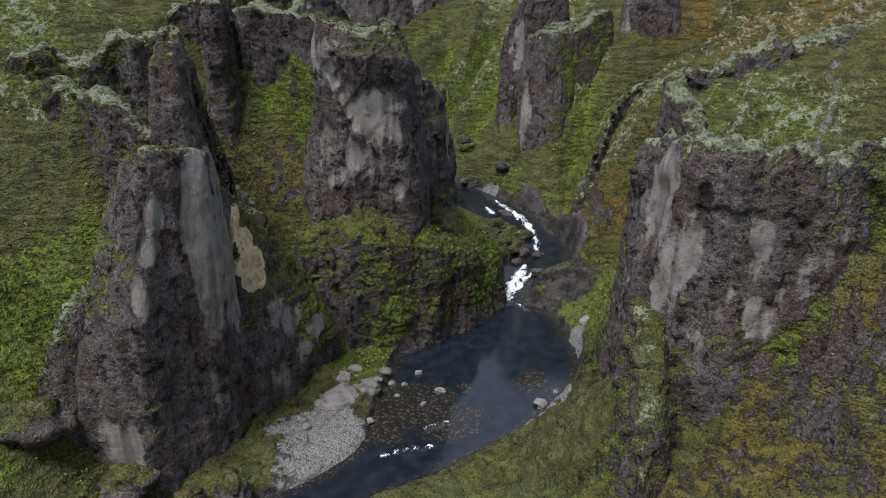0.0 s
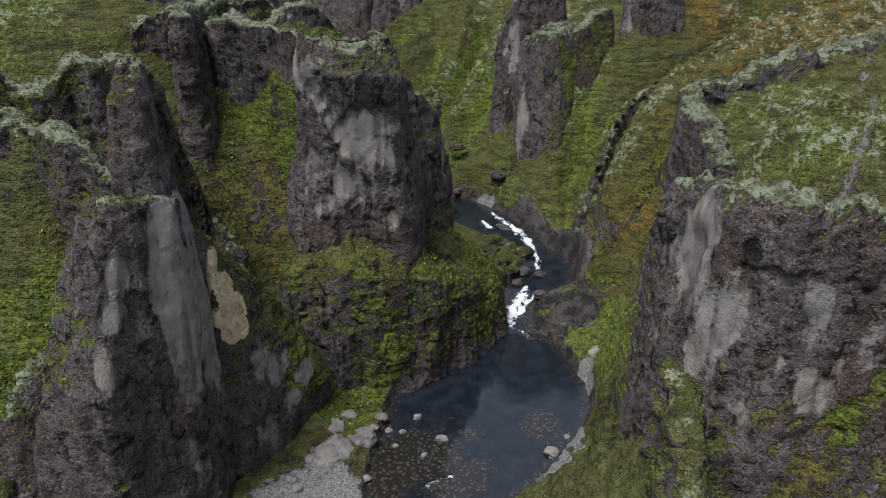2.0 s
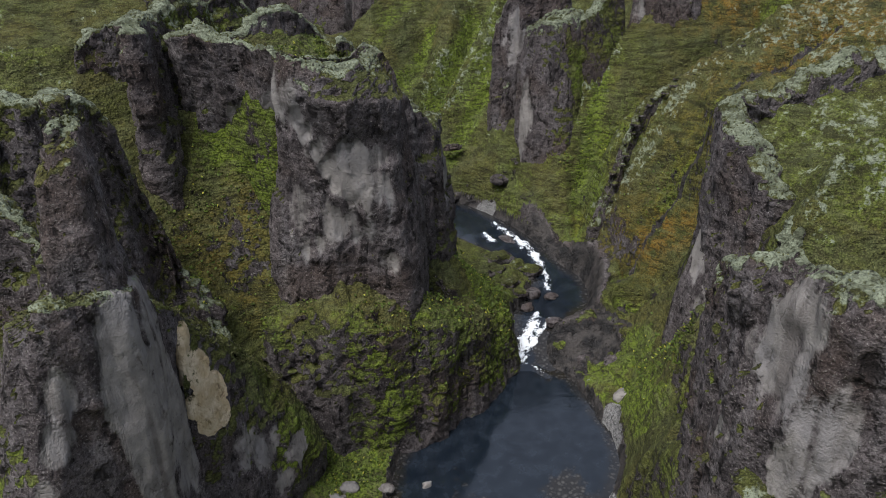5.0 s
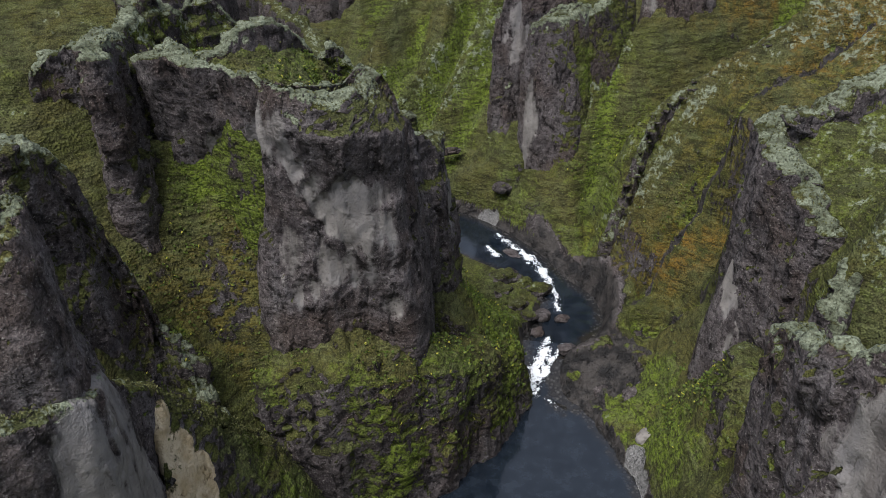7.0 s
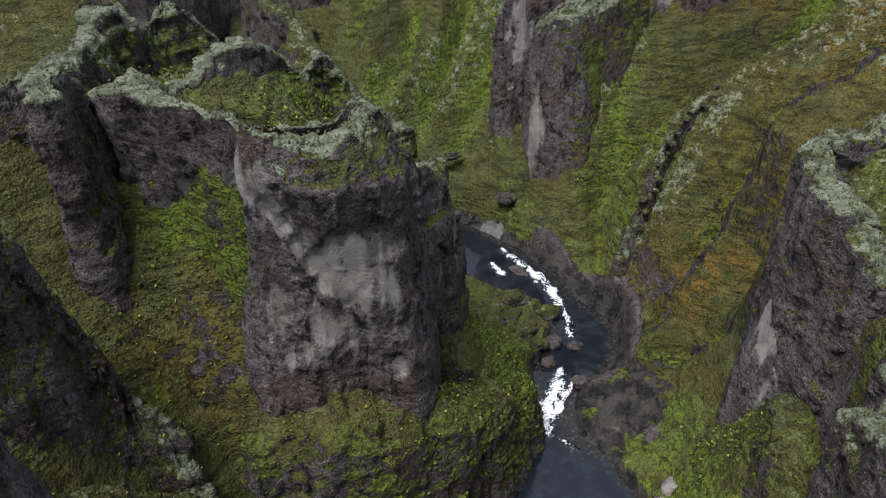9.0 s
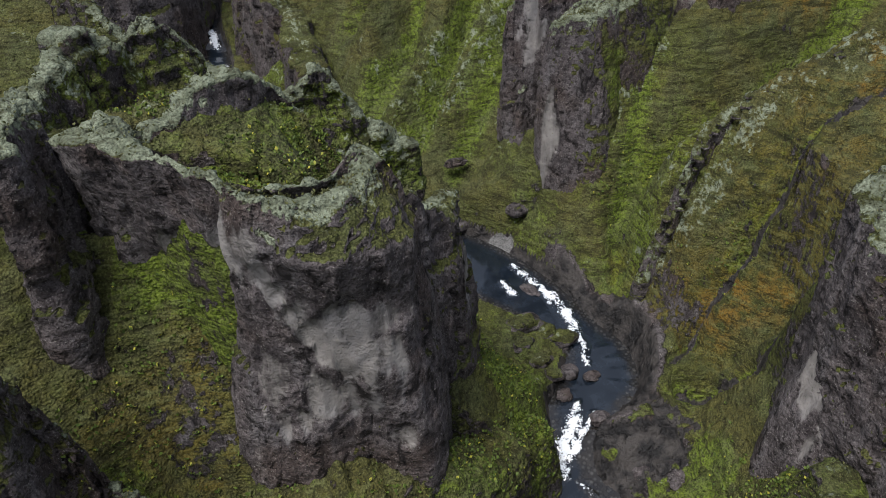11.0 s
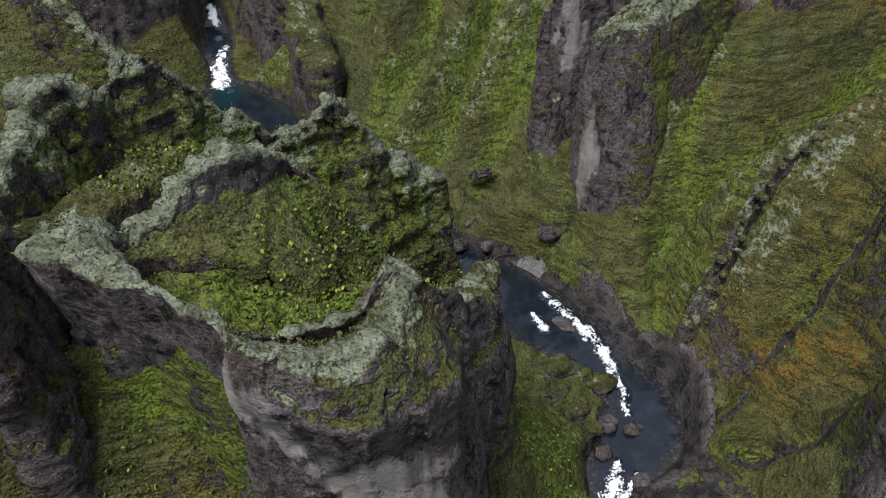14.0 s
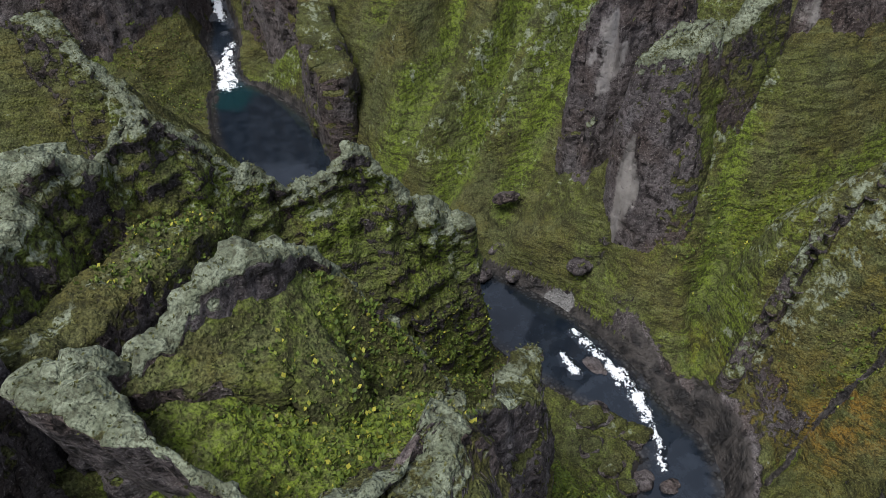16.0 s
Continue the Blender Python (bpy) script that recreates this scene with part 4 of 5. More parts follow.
rock_loft("column", [(-29.2, 96, 45.2, 0.8, 0.8, 1.4, 1.6), (-29.4, 98.5, 45.8, 1.0, 1.0, 2, 1.8), (-29.8, 101, 45.6, 1.2, 1.2, 3, 2.6)], 12, wing, power=(1, 1), seed=7, lichen=1.0, jag=0.4, mossy=0.12, bare=[(-28, 93, 33, 4, 4, 9)])
rock_loft("wall", [(-36, 99.5, 43.5, 0.6, 0.6, 4, 4), (-31.5, 103.5, 45.2, 0.7, 0.7, 5, 5), (-31, 109, 44.6, 0.6, 0.6, 5, 5), (-31.2, 114.5, 46.4, 0.5, 0.5, 5, 5), (-28.5, 117.5, 42.8, 0.6, 0.6, 5, 6), (-26.4, 119.7, 45.2, 0.5, 0.5, 5, 8), (-22.5, 122.3, 42.6, 0.6, 0.6, 5, 9), (-18.5, 124, 38, 0.6, 0.6, 5, 9),
                   (-14, 125.5, 35, 0.6, 0.6, 5, 9), (-11.4, 126.4, 38, 0.5, 0.5, 5, 8), (-8.5, 127.5, 33, 0.7, 0.7, 5, 7), (-5, 128, 30, 0.8, 0.8, 4, 5), (-3, 128.2, 28.6, 0.8, 0.8, 2.5, 3)], 6, wing, power=(0.9, 0.85), seed=7.5, green=0.45, mossy=0.46, lichen=1.0, jag=1.6, ledge=0.9)
rock_loft("saddle", [(-28.4, 104.5, 42.8, 2, 2, 3, 3), (-26, 109, 41.2, 2.4, 2.4, 3.5, 3.5), (-24.2, 113.5, 39.8, 2.4, 2.4, 3.5, 3.5), (-23, 117, 39.6, 2, 2, 3, 3)], 30, wing, "brown mossy saddle with lichen knobs", power=(0.8, 0.8), lip=0.25, seed=7.8, mossy=0.5, lichen=0.3, green=0.1, rough=0.5)
back = formation("rock_ridge", "pointed mossy rock ridge above the upper pool", "rock ridge", (-38, 142, 10))
rock_loft("ridge", [(-62, 151, 41, 1, 1, 6, 6), (-47, 146.5, 39, 1, 1, 6, 8), (-43, 145.5, 39, 0.8, 0.8, 5, 8), (-41.5, 145, 43.4, 0.6, 0.6, 5, 8), (-37.5, 141.5, 40.8, 0.7, 0.7, 5, 8), (-33, 139.5, 36.5, 0.8, 0.8, 5, 8), (-28, 138, 31.5, 0.8, 0.8, 5, 8), (-22, 136, 25, 0.8, 0.8, 4, 5)], 6, back, power=(0.9, 0.8), seed=8, mossy=0.42, lichen=0.6)
rock_loft("spur", [(-40, 141, 33, 0.7, 0.7, 2.5, 3), (-36, 137, 28, 0.7, 0.7, 2.5, 3), (-33, 133, 20, 0.7, 0.7, 2.5, 3)], 6, back, "ledgy mossy spur", seed=8.4, mossy=0.38, lichen=0.5, ledge=1.0, power=(0.8, 0.8))
lone = formation("rock_fin", "rocky fin with a lichen crest behind the spire", "rock fin", (-32, 85, 15))
rock_loft("wall", [(-46, 81, 40.4, 1.4, 1.4, 5, 5), (-38, 81.6, 40.8, 1.6, 1.6, 5, 5), (-33, 83, 42.2, 1.2, 1.2, 4, 5), (-30.4, 85.2, 41.8, 0.8, 0.8, 3, 4), (-28, 87, 33.5, 0.6, 0.6, 3, 4), (-26.5, 88, 26, 0.6, 0.6, 2.5, 3), (-24, 87, 19, 0.6, 0.6, 2.5, 3), (-21.5, 85, 12, 0.6, 0.6, 2, 2.5)], 4, lone, "dark rock wall", seed=18, mossy=0.40, lichen=0.7, lip=0.7, jag=1.4)
rock_loft("crest", [(-40, 76.8, 38, 0.9, 0.9, 2.4, 2.6), (-35, 74.6, 37.2, 0.9, 0.9, 2.4, 2.6), (-31.6, 72.6, 36.4, 0.8, 0.8, 2, 2.2), (-29.4, 71.4, 34.4, 0.7, 0.7, 2, 2)], 18, lone, "mossy crest with lichen knobs", power=(0.9, 0.9), lip=0.7, seed=18.8, mossy=0.35, lichen=0.7)
rock_loft("buttress", [(-36, 81.6, 34, 0.8, 0.8, 2, 3), (-34, 79, 29, 0.8, 0.8, 2.5, 3), (-33, 76, 23, 0.8, 0.8, 2.5, 3)], 8, lone, "lumpy mossy buttress", power=(0.8, 0.8), seed=18.5, mossy=0.35, lichen=0.4)
knob = formation("rock_outcrop", "small lichen-covered rock fin on the green slope", "rock", (-35.5, 62, 10))
rock_loft("wall", [(-38, 60.6, 14.5, 0.8, 0.8, 2.2, 2.2), (-36.2, 61.2, 18.4, 0.9, 0.9, 2.4, 2.4), (-34.2, 63, 21, 0.8, 0.8, 2.2, 2.2)], 6, knob, "knobbly lichen crust", power=(0.6, 0.6), lip=0.8, seed=19, lichen=0.8, mossy=0.2, rough=0.5)
rock_loft("shelf", [(-39.5, 60.2, 9.5, 0.8, 0.8, 2, 2), (-37.2, 60.6, 10.5, 0.8, 0.8, 2, 2)], 3, knob, "mossy shelf", power=(0.6, 0.6), lip=0.8, seed=19.5, lichen=0.2, mossy=0.4)
fin = formation("rock_fin", "sharp tuff fin with sheer pale faces", "rock fin", (24, 58, 8))
rock_loft("wall", [(21.5, 73.5, 29.5, 0.5, 0.5, 3, 2.2), (20.2, 69, 31.8, 0.6, 0.6, 4, 2.8), (19.5, 65.5, 34, 0.6, 0.6, 4, 2.6), (19.9, 61.6, 36.2, 0.6, 0.6, 4, 3.0), (22.3, 56, 36.6, 0.7, 0.7, 4, 5), (27, 52.8, 36.6, 0.7, 0.7, 4, 4.5), (33, 52.3, 37, 0.9, 0.9, 4, 5), (45, 53, 38.5, 1, 1, 4, 6)], 4, fin, power=(0.9, 1.1), seed=9, brow=0.4, lichen=0.7, jag=0.9,
          pale=[(19.8, 59.6, 30.5, 2.4, 3.8, 4.6), (20.6, 56.2, 27.5, 1.6, 3, 3.6), (20, 57.5, 23.5, 1.2, 2.2, 2.4), (16.4, 62.6, 22.5, 2, 2.5, 2.6)] + strip((24.4, 50.8, 30), (21.8, 51, 21), 1.3, 2.4) + strip((30.6, 53, 30.8), (25.4, 51.2, 24), 1.5, 1.8), turf=[(37, 49, 26, 9.5, 9, 18), (29, 47.5, 12, 7, 6, 7)])
rock_loft("spur", [(18.6, 59, 22, 0.7, 0.7, 3, 3.5), (17.2, 53.5, 20.5, 0.8, 0.8, 4, 3.6), (16.4, 48.5, 17.5, 0.8, 0.8, 4.5, 3.2), (15.6, 45.5, 11, 0.7, 0.7, 4, 3)], 0, fin, power=(0.9, 0.8), seed=10, mossy=0.18, lichen=0.35, pale=[(15, 44.5, 8, 2, 3, 2.5)])
fin2 = formation("rock_fin", "mossy rock fin behind the sharp fin", "rock fin", (32, 79, 10))
rock_loft("wall", [(25.5, 76.5, 18.5, 0.5, 0.5, 3, 3.5), (28, 78.5, 24.8, 0.5, 0.5, 3, 4), (31, 81.5, 29.0, 0.5, 0.5, 3, 4.5), (37, 87, 31, 0.5, 0.5, 3, 4), (43, 93, 32.8, 0.5, 0.5, 3, 4), (49, 99, 36, 0.5, 0.5, 3, 4)], 6, fin2, power=(0.9, 0.9), seed=11, mossy=0.2, lichen=0.8, rough=0.8, lip=0.6, jag=1.2)
rock_loft("ledge", [(24.2, 80, 14.5, 1.0, 1.0, 2.6, 2.6), (26.2, 83.6, 17.5, 1.0, 1.0, 2.6, 2.8), (27.5, 87, 17, 1.0, 1.0, 2.4, 2.6)], 3, fin2, "mossy ledge", power=(0.6, 0.6), lip=0.8, seed=11.2, mossy=0.45, lichen=0.3, green=0.4)
head = formation("rock_bluff", "broad mossy rock head with a pale flank", "rock formation", (32, 96, 10))
rock_loft("wall", [(31.6, 86, 31, 0.9, 0.9, 2.0, 2.4), (30.4, 91, 33.6, 1.0, 1.0, 1.6, 2.8), (29.8, 95, 35.4, 1.2, 1.2, 1.8, 4), (31.8, 98.5, 36.2, 1.2, 1.2, 4, 6), (37, 99, 37.2, 1.2, 1.2, 6, 6), (40, 99.4, 38.8, 1.4, 1.4, 7, 6), (56, 102, 41.5, 1.6, 1.6, 8, 6)], 8, head, power=(1.2, 0.9), seed=11.5, mossy=0.10, lichen=0.7, jag=1.0, rough=0.8, lip=0.6, green=0.25)
rock_cage("flank", [
    [(29.2, 94.6, 29.6), (29.7, 95.2, 29.6), (30.1, 94.6, 29.6), (29.7, 94, 29.2)],
    [(28.3, 95, 22), (30, 97, 22), (31.2, 94.4, 22), (29, 92.4, 21.6)],
    [(26.8, 95.5, 15), (30, 99, 15), (32.4, 93.8, 15), (28.2, 90.4, 15)],
    [(25.2, 95, 6), (29, 99, 6), (33, 93, 6), (28, 88, 6)]], head, "smooth grey triangular flank", seed=11.6, lichen=0.0, rough=0.2, mossy=-0.2, pale=[(28.6, 93, 21, 4, 4, 8), (28.6, 92, 14, 2.2, 4, 4)], bare=[(28, 92, 12, 6, 6, 9)])
rock_loft("footing", [(26.6, 85, 15.5, 1.2, 1.2, 3.4, 3), (27.6, 88, 15, 1.4, 1.4, 3.0, 3), (28.0, 90.5, 12, 1.2, 1.2, 2.6, 2.6)], 2, head, seed=11.8, power=(0.6, 0.6), lip=0.8, mossy=0.5, lichen=0.2, green=0.5)
slab = formation("rock_spire", "dark leaning tuff slab with a pale streak", "rock spire", (19, 137, 14))
rock_cage("body", [
    [(16.4, 141, 36), (20, 143, 38), (25, 143.5, 38.5), (25, 142, 38), (21, 139.6, 37.2), (17.6, 139.2, 37), (16.2, 139.6, 36.2)],
    [(15, 141, 28), (20, 146, 28), (29, 146, 28), (26.6, 141, 28), (22, 137.2, 28), (18, 137.4, 28), (15.6, 138.6, 28)],
    [(14.6, 140, 18), (20, 146, 18), (30, 146, 18), (26.4, 138.5, 18), (21.6, 133.8, 18), (18.4, 134.8, 17.5), (15.3, 137.2, 18)],
    [(14.6, 139, 10), (20, 146, 10), (30, 146, 10), (26, 136.4, 10), (21, 131.8, 10), (18.6, 133, 10), (15.6, 136.4, 10)]],
    slab, "dark wedge with a pale streak down its edge", seed=12, rough=0.45, mossy=0.26, lichen=0.9, pale=[(15.7, 138, 22.5, 1.0, 2, 6.5)], turf=[(25, 139.4, 28, 2.6, 3, 11)], bare=[(17, 136, 20, 2.6, 3, 12), (20.5, 133.5, 15, 2, 2, 4)])
rock_loft("flank", [(25, 142.4, 37.6, 0.8, 0.8, 3, 4), (28, 143.6, 39.4, 0.8, 0.8, 3, 4.4), (31, 145, 41, 0.8, 0.8, 3, 4)], 16, slab, "mossy flank of the wedge", power=(1, 1), seed=12.6, rough=0.5, mossy=0.5, lichen=0.7)
slab2 = formation("rock_spire", "tall dark tuff slab with a pale upper face", "rock spire", (17, 150, 22))
rock_loft("body", [(13.2, 149.4, 36, 0.5, 0.5, 1.6, 3), (15.6, 149, 43.5, 0.7, 0.7, 2, 4.5), (19, 150.5, 46, 0.8, 0.8, 2, 5), (23, 152, 46.5, 0.8, 0.8, 3, 5)], 17, slab2, power=(1, 1), seed=13, rough=0.6, pale=[(14.6, 146.5, 35, 1.8, 3, 4.5)])
rock_loft("step", [(13.6, 146.2, 26, 0.6, 0.6, 1.5, 2.5), (16, 146.8, 29, 0.7, 0.7, 2, 3)], 15, slab2, "lower dark step", power=(1, 1), seed=13.4, rough=0.5)
slab3 = formation("rock_spire", "dark tuff spire on the grassy slope", "rock spire", (38, 147, 34))
rock_loft("body", [(35.6, 146.5, 46, 0.8, 0.8, 1.5, 2.5), (38, 147, 51, 1, 1, 2, 4), (43, 148.5, 52, 1, 1, 3, 4)], 31, slab3, power=(1, 1), seed=14, rough=0.6, pale=[(35, 144.5, 38, 1.6, 2.5, 4)])
stony = formation("rock_crest", "stony lichen crest of a long grassy ridge", "rock ridge", (33, 127, 10))
rock_loft("crest", [(23.8, 121.2, 11.6, 0.4, 0.5, 1.2, 1.0), (27, 122.8, 20.2, 0.5, 0.6, 1.8, 1.4), (30, 125, 27.8, 0.6, 0.7, 2.2, 1.6), (35.5, 127.2, 31, 0.5, 0.6, 2, 1.6), (39.5, 126.8, 33.3, 0.6, 0.7, 2, 1.6), (44, 124.8, 37.1, 0.5, 0.6, 2, 1.6), (56, 127.2, 42.6, 0.5, 0.6, 2, 1.6)], 5, stony, "stones along the ridge line", seed=15, mossy=0.3, lichen=0.5, jag=0.7, rough=0.4, power=(0.8, 1.2))
wallb = formation("gorge_wall", "dark gorge wall behind the upper pool", "cliff", (-50, 195, 15))
rock_loft("wall", [(-110, 182, 64, 2, 2, 6, 8), (-72, 188, 58, 2, 2, 6, 8), (-54, 194, 54, 2, 2, 6, 8), (-46, 200, 50, 2, 2, 5, 7), (-44, 212, 50, 2, 2, 5, 6)], 8, wallb, seed=16, mossy=0.0, lichen=0.2, detail=0.6, power=(1, 1))
rock_loft("shelf", [(-16, 168, 24.5, 1.5, 1.5, 3, 3), (-18.5, 176, 26, 1.5, 1.5, 3, 3), (-18.5, 184, 27.5, 1.5, 1.5, 3, 3), (-25, 192, 29, 1.5, 1.5, 3, 3), (-31, 203, 32, 1.5, 1.5, 4, 4)], 8, wallb, seed=16.5, mossy=0.25, lichen=0.4, detail=0.5, power=(0.9, 0.9))
far_rock = formation("far_cliff", "far dark tuff cliffs at the canyon's head", "cliff", (-20, 212, 35))
rock_loft("wall", [(-12, 194, 50, 1, 1, 3, 3), (-6, 196, 56, 1, 1, 4, 4), (0, 200, 58, 1, 1, 4, 4)], 30, far_rock, seed=17, detail=0.6, pale=[(-7, 192, 44, 3, 3, 5)])
rock_loft("wall", [(-60, 222, 56, 2, 2, 6, 6), (-38, 226, 54, 2, 2, 6, 6), (-20, 222, 55, 2, 2, 6, 6)], 20, far_rock, seed=17.5, detail=0.7)


# ---- boulders, stones and gravel ----
def boulder_mesh(name, rx, ry, rz, seed, mossy, grey):
    bm = bmesh.new()
    bmesh.ops.create_icosphere(bm, subdivisions=4 if rx > 1.2 else 3, radius=1.0)
    v = np.array([w.co[:] for w in bm.verts])
    q = v * 1.3 + seed * 7.7
    dist, val = cells(q * 1.1)
    k = 1 + 0.28 * fbm(q * 0.7, 2) + 0.16 * val - 0.18 * dist
    p = v * k[:, None] * np.array([rx, ry, rz])
    p[:, 2] = np.maximum(p[:, 2], -0.35 * rz)
    for w, c in zip(bm.verts, p):
        w.co = c
    for f in bm.faces:
        f.smooth = True
    me = bpy.data.meshes.new(name)
    bm.to_mesh(me)
    bm.free()
    me.materials.append(TERRAIN)
    top = smooth(0.1, 0.7, v[:, 2])
    for key, val in (("moss", top * mossy), ("pale", np.full(len(v), grey)), ("wet", np.zeros(len(v))), ("lichen", top * 0.35 * mossy), ("green", np.full(len(v), 0.3))):
        me.attributes.new(key, "FLOAT", "POINT").data.foreach_set("value", val.astype(np.float32))
    return me


def boulder(x, y, z, rx, ry, rz, turn, mossy, grey, label, group):
    ob = new("boulder", boulder_mesh("boulder", rx, ry, rz, x * 0.37 + y * 0.11, mossy, grey))
    z = max(z, float(ground_height(np.array([x]), np.array([y]))[0][0]) - 0.1)
    ob.location, ob.rotation_euler = (x, y, z + rz * 0.15), (0, 0, radians(turn))
    tagged(ob, label, "boulder", group)


GREY_B, MOSS_B, DARK_B = "bare grey tuff boulder on the gravel bank", "moss-covered boulder at the foot of the spire", "dark wet boulder in the rapids"
for row in [(-12.6, 73.6, 0.6, 3.3, 2.2, 1.7, 10), (-9.3, 76.5, 0.3, 1.9, 1.7, 1.2, 50), (-12.4, 78.2, 0.3, 1.6, 1.2, 0.9, 80), (-7.5, 80.4, 0.2, 0.9, 0.7, 0.6, 0), (-3.2, 81.5, 0, 0.65, 0.5, 0.4, 20), (-0.3, 77.3, 0, 0.85, 0.55, 0.45, 160),
            (-8.6, 70.8, 0.1, 0.6, 0.5, 0.4, 0), (-15.4, 68.8, 0.2, 0.8, 0.6, 0.5, 30), (-16.2, 70.2, 0.2, 0.7, 0.6, 0.5, 90), (-6.4, 79, 0, 0.55, 0.5, 0.35, 0), (-4.9, 78.8, 0, 0.5, 0.4, 0.3, 0), (-11.2, 80.6, 0.3, 1.0, 0.8, 0.6, 10), (-10.4, 74.4, 0.2, 0.9, 0.8, 0.6, 70), (11.7, 74.5, 0.1, 0.8, 0.7, 0.5, 0),
            (-8.2, 78.4, 0.1, 0.7, 0.6, 0.4, 20), (-5.6, 76.4, -0.1, 0.4, 0.35, 0.3, 0), (-2.4, 74.8, -0.1, 0.45, 0.4, 0.3, 40), (20.8, 91.5, 0.1, 1.4, 1.1, 0.7, 20)]:
    boulder(*row, 0.0, 0.75, GREY_B, "boulders on the gravel bank")
for row in [(-30.7, 57, 2.5, 3.0, 2.4, 1.8, 10), (-21, 58.2, 1.2, 2.6, 1.8, 1.7, 120), (-39.5, 57.5, 3.0, 4.5, 3.4, 2.6, 20), (-24.5, 56.6, 1.4, 1.5, 1.2, 1.0, 50)]:
    boulder(*row, 0.7, 0.1, MOSS_B, "boulders at the foot of the spire")
for row in [(9.4, 120.4, 4.9, 2.3, 1.6, 1.4, 20), (11.9, 119.6, 4.8, 1.7, 1.5, 1.4, 70), (13.8, 118.8, 4.5, 1.6, 1.9, 1.3, 100), (10.4, 115.4, 4.6, 1.5, 1.2, 1.0, 30), (11.5, 113.2, 4.0, 1.2, 1.0, 0.8, 0), (8.6, 117.6, 5.2, 1.4, 1.2, 1.0, 60)]:
    boulder(*row, 0.85, 0.0, "mossy green boulder beside the rapids", "boulders beside the rapids")
for row in [(13.6, 114.2, 3.4, 1.2, 1.1, 0.9, 10), (16.2, 113.4, 3.3, 1.1, 0.8, 0.6, 0), (12.3, 111.2, 3.2, 1.0, 0.9, 0.7, 40), (15.2, 107.3, 2.9, 1.4, 1.0, 0.7, 20), (20.6, 123, 5.2, 1.3, 0.9, 0.6, 120), (11.6, 127.2, 6.1, 1.6, 0.9, 0.4, 130), (18.4, 101.2, 0.5, 1.4, 1.0, 0.6, 20), (21.5, 99.5, 0.6, 1.8, 1.2, 0.9, 50)]:
    boulder(*row, 0.15, 0.05, DARK_B, "boulders in the rapids")
for row in [(0.6, 141.2, 8.0, 1.2, 1.0, 0.9, 10), (3.2, 144.4, 9.4, 1.6, 1.2, 1.0, 0), (4.4, 140.4, 8.2, 1.1, 0.9, 0.8, 30), (4.5, 148, 14.5, 1.9, 1.0, 0.9, 0), (11.4, 137, 11.4, 1.6, 1.3, 1.1, 20)]:
    boulder(*row, 0.4, 0.05, "dark mossy boulder on the grassy bank", "boulders on the far bank")


for k, (x, y, z) in enumerate(polyline([(25.4, 121.6, 16.4), (27.2, 122.6, 20.8), (30, 124.6, 28), (35.5, 126.8, 31.4), (39.5, 126.4, 33.7), (44, 124.4, 37.4), (50, 125.6, 40)], 1.5)):
    size = 0.30 + 0.25 * ((k * 7) % 5) / 4
    stone = new("stone", boulder_mesh("stone", size * 1.3, size, size * 0.8, k * 1.9, 1.0, 0.25))
    stone.location, stone.rotation_euler = (x + 0.5 * math.sin(k * 2.3), y - 0.6 - 0.5 * math.cos(k * 1.7), z - 0.5), (0, 0, k * 0.8)
    stone.parent = stony
    stone.matrix_parent_inverse = Matrix.Translation(stony.location).inverted()


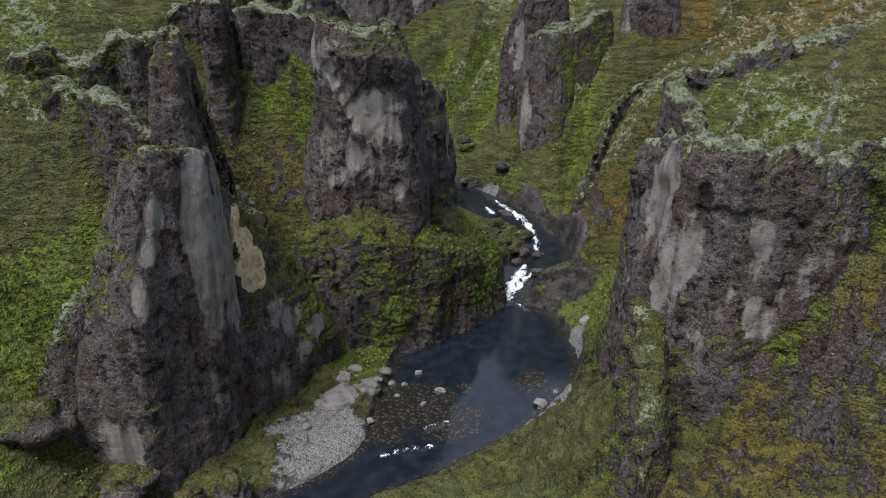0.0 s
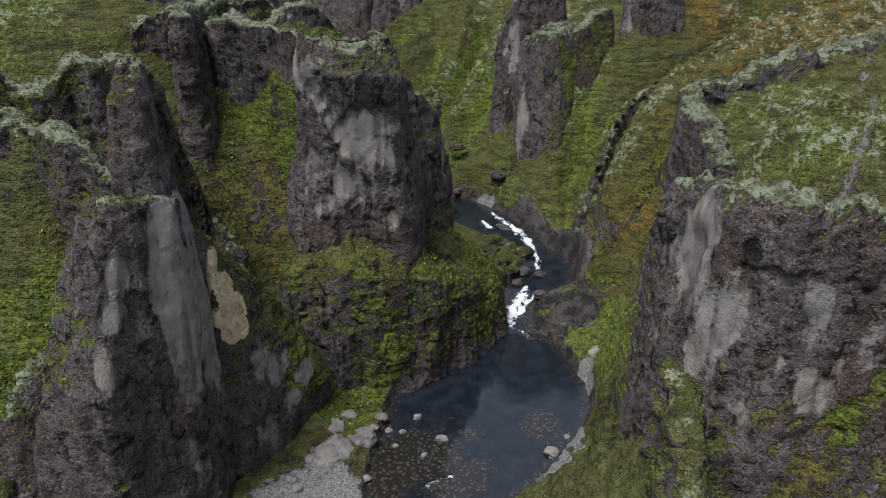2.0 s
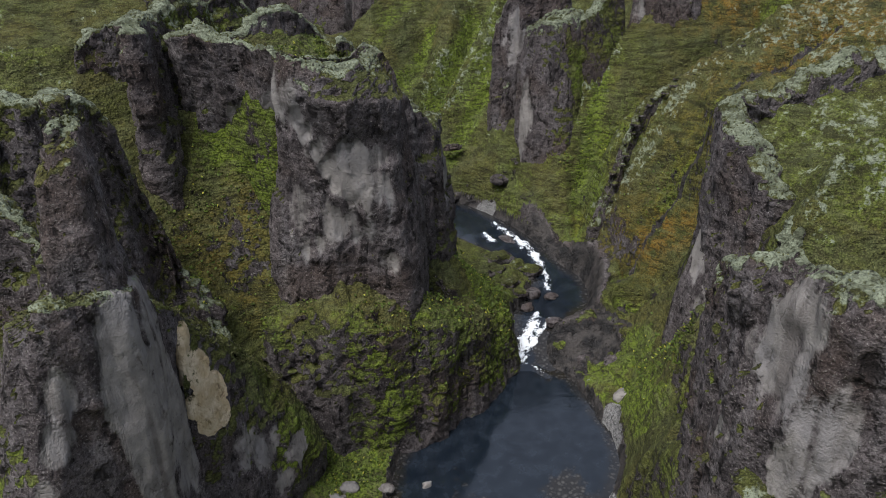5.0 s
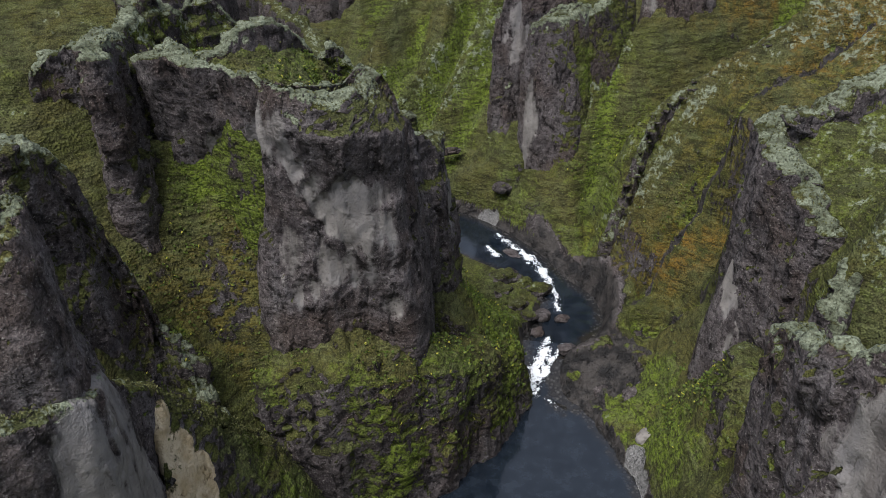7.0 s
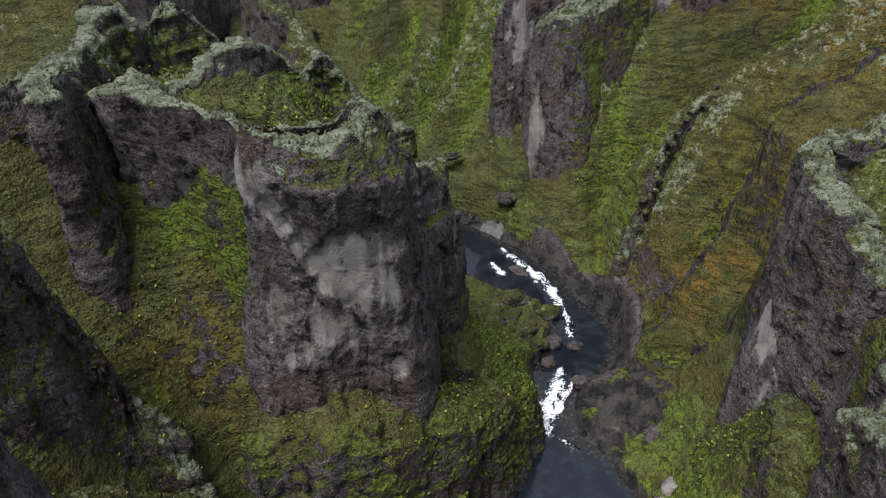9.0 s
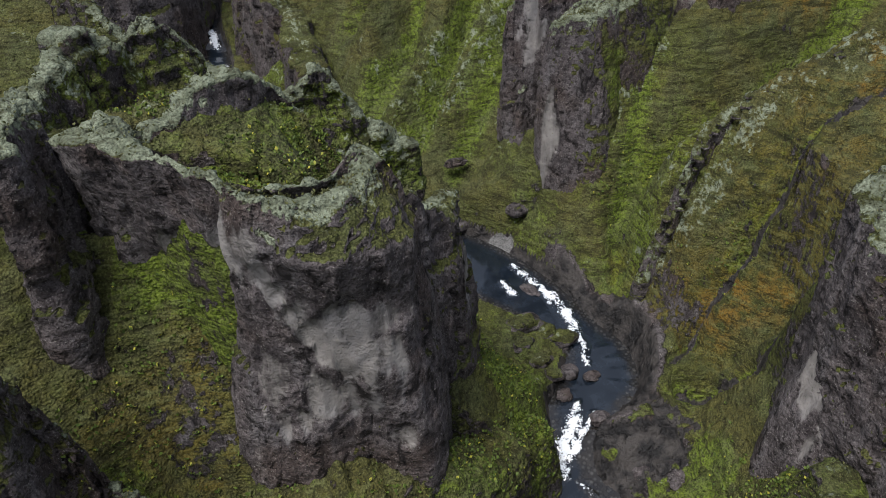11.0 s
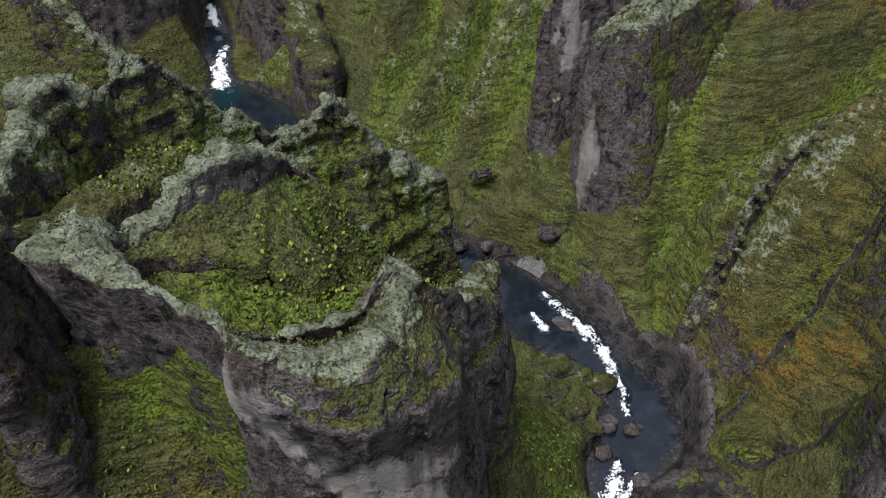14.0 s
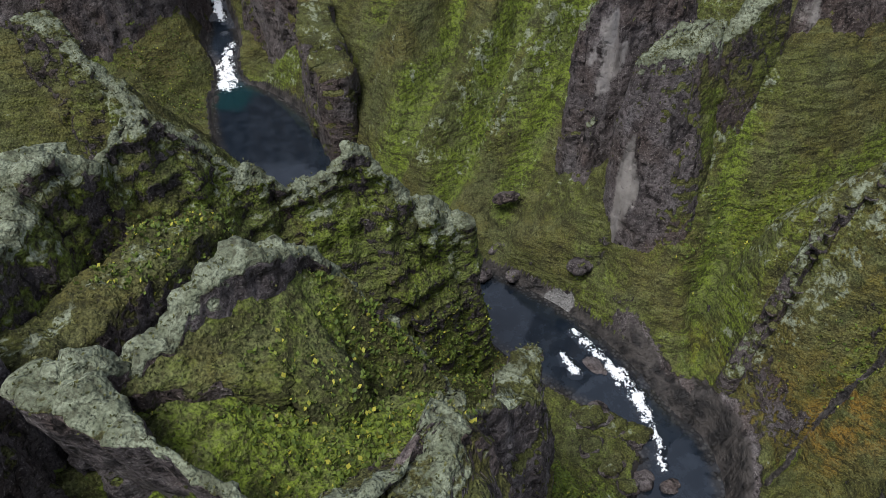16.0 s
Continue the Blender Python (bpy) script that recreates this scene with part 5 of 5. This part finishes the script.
def scatter(name, label, count, grow, size, colours, leaves, seed, spread_out=0.5):
    """Many small plants as one mesh: tufts of leaf blades where grow(points, normals, moss, green, lichen) is high."""
    rng = np.random.RandomState(seed)
    pts, nrm = [], []
    for v, n, moss, green, lichen in PLACES:
        w = grow(v, n, moss, green, lichen)
        k = np.nonzero(w > rng.uniform(0, 1, len(w)))[0]
        pts.append(v[k])
        nrm.append(n[k])
    pts, nrm = np.vstack(pts), np.vstack(nrm)
    pick = rng.permutation(len(pts))[:count]
    pts, nrm = pts[pick], nrm[pick]
    n = len(pts)
    if n == 0:
        return
    pts = pts + rng.uniform(-0.2, 0.2, (n, 3))
    verts, tint = [], []
    for _ in range(leaves):
        a = rng.uniform(0, 2 * math.pi, n)
        s = size * rng.uniform(0.5, 1.4, n)
        way = np.stack([np.cos(a), np.sin(a), rng.uniform(0.2, 1.0, n)], 1) * spread_out + nrm * 0.6
        way /= np.linalg.norm(way, axis=1, keepdims=True)
        side = np.cross(way, rng.normal(size=(n, 3)))
        side /= np.linalg.norm(side, axis=1, keepdims=True) + 1e-9
        tip = pts + way * s[:, None]
        mid = pts + way * (s * 0.55)[:, None]
        w = (s * 0.32)[:, None]
        verts.append(np.stack([pts, mid + side * w, tip, mid - side * w], 1))
        tint.append(rng.uniform(0, 1, n))
    verts = np.concatenate(verts).reshape(-1, 3)
    quads = np.arange(len(verts), dtype=np.int32)
    me = bpy.data.meshes.new(name)
    me.vertices.add(len(verts))
    me.vertices.foreach_set("co", verts.astype(np.float32).ravel())
    me.loops.add(len(quads))
    me.loops.foreach_set("vertex_index", quads)
    me.polygons.add(len(quads) // 4)
    me.polygons.foreach_set("loop_start", np.arange(0, len(quads), 4, dtype=np.int32))
    me.update(calc_edges=True)
    m, nt, bsdf = nodes_of(name)
    g = Net(nt)
    r = nt.nodes.new("ShaderNodeNewGeometry").outputs["Random Per Island"]
    c = g.mix(r, colours[0], colours[1])
    c = g.mix(g.ramp(r, 0.85, 0.95), c, colours[2])
    g.link(c, bsdf.inputs["Base Color"])
    bsdf.inputs["Roughness"].default_value = 0.75
    me.materials.append(m)
    tagged(new(name, me), label, "plants", kind="stuff")


LUSH = [(-12, 101, 38, 7, 7, 4), (-23, 94, 26, 7, 9, 12), (-6, 91, 13, 12, 6, 7), (3, 106, 9, 6, 9, 7), (-42, 66, 18, 8, 9, 10), (-11, 83, 1, 5, 6, 4), (-24, 113, 36, 6, 6, 6), (25, 92, 8, 5, 8, 8), (-30, 57, 4, 10, 5, 5), (-2, 124, 14, 8, 8, 8), (-42, 184, 18, 10, 10, 8), (34, 117.5, 16, 9, 3, 6), (30, 134, 16, 9, 3, 8), (4, 160, 18, 3, 9, 9)]
scatter("leafy_plants", "yellow green leafy herbs in the moist hollows", 30000, lambda v, n, moss, green, lichen: blob(v, LUSH) * smooth(0.35, 0.75, moss) * smooth(0.05, 0.35, n[:, 2]) * 0.55,
        0.30, ((0.045, 0.075, 0.009), (0.125, 0.175, 0.022), (0.33, 0.31, 0.04)), 4, 3, 1.0)
scatter("grass", "short olive grass tussocks on the canyon slopes", 70000, lambda v, n, moss, green, lichen: smooth(0.45, 0.8, moss) * smooth(0.25, 0.6, n[:, 2]) * (v[:, 1] < 215) * (v[:, 1] > 36) * (np.abs(v[:, 0]) < 70) * 0.30,
        0.18, ((0.045, 0.050, 0.013), (0.115, 0.118, 0.034), (0.155, 0.158, 0.065)), 3, 4, 0.7)
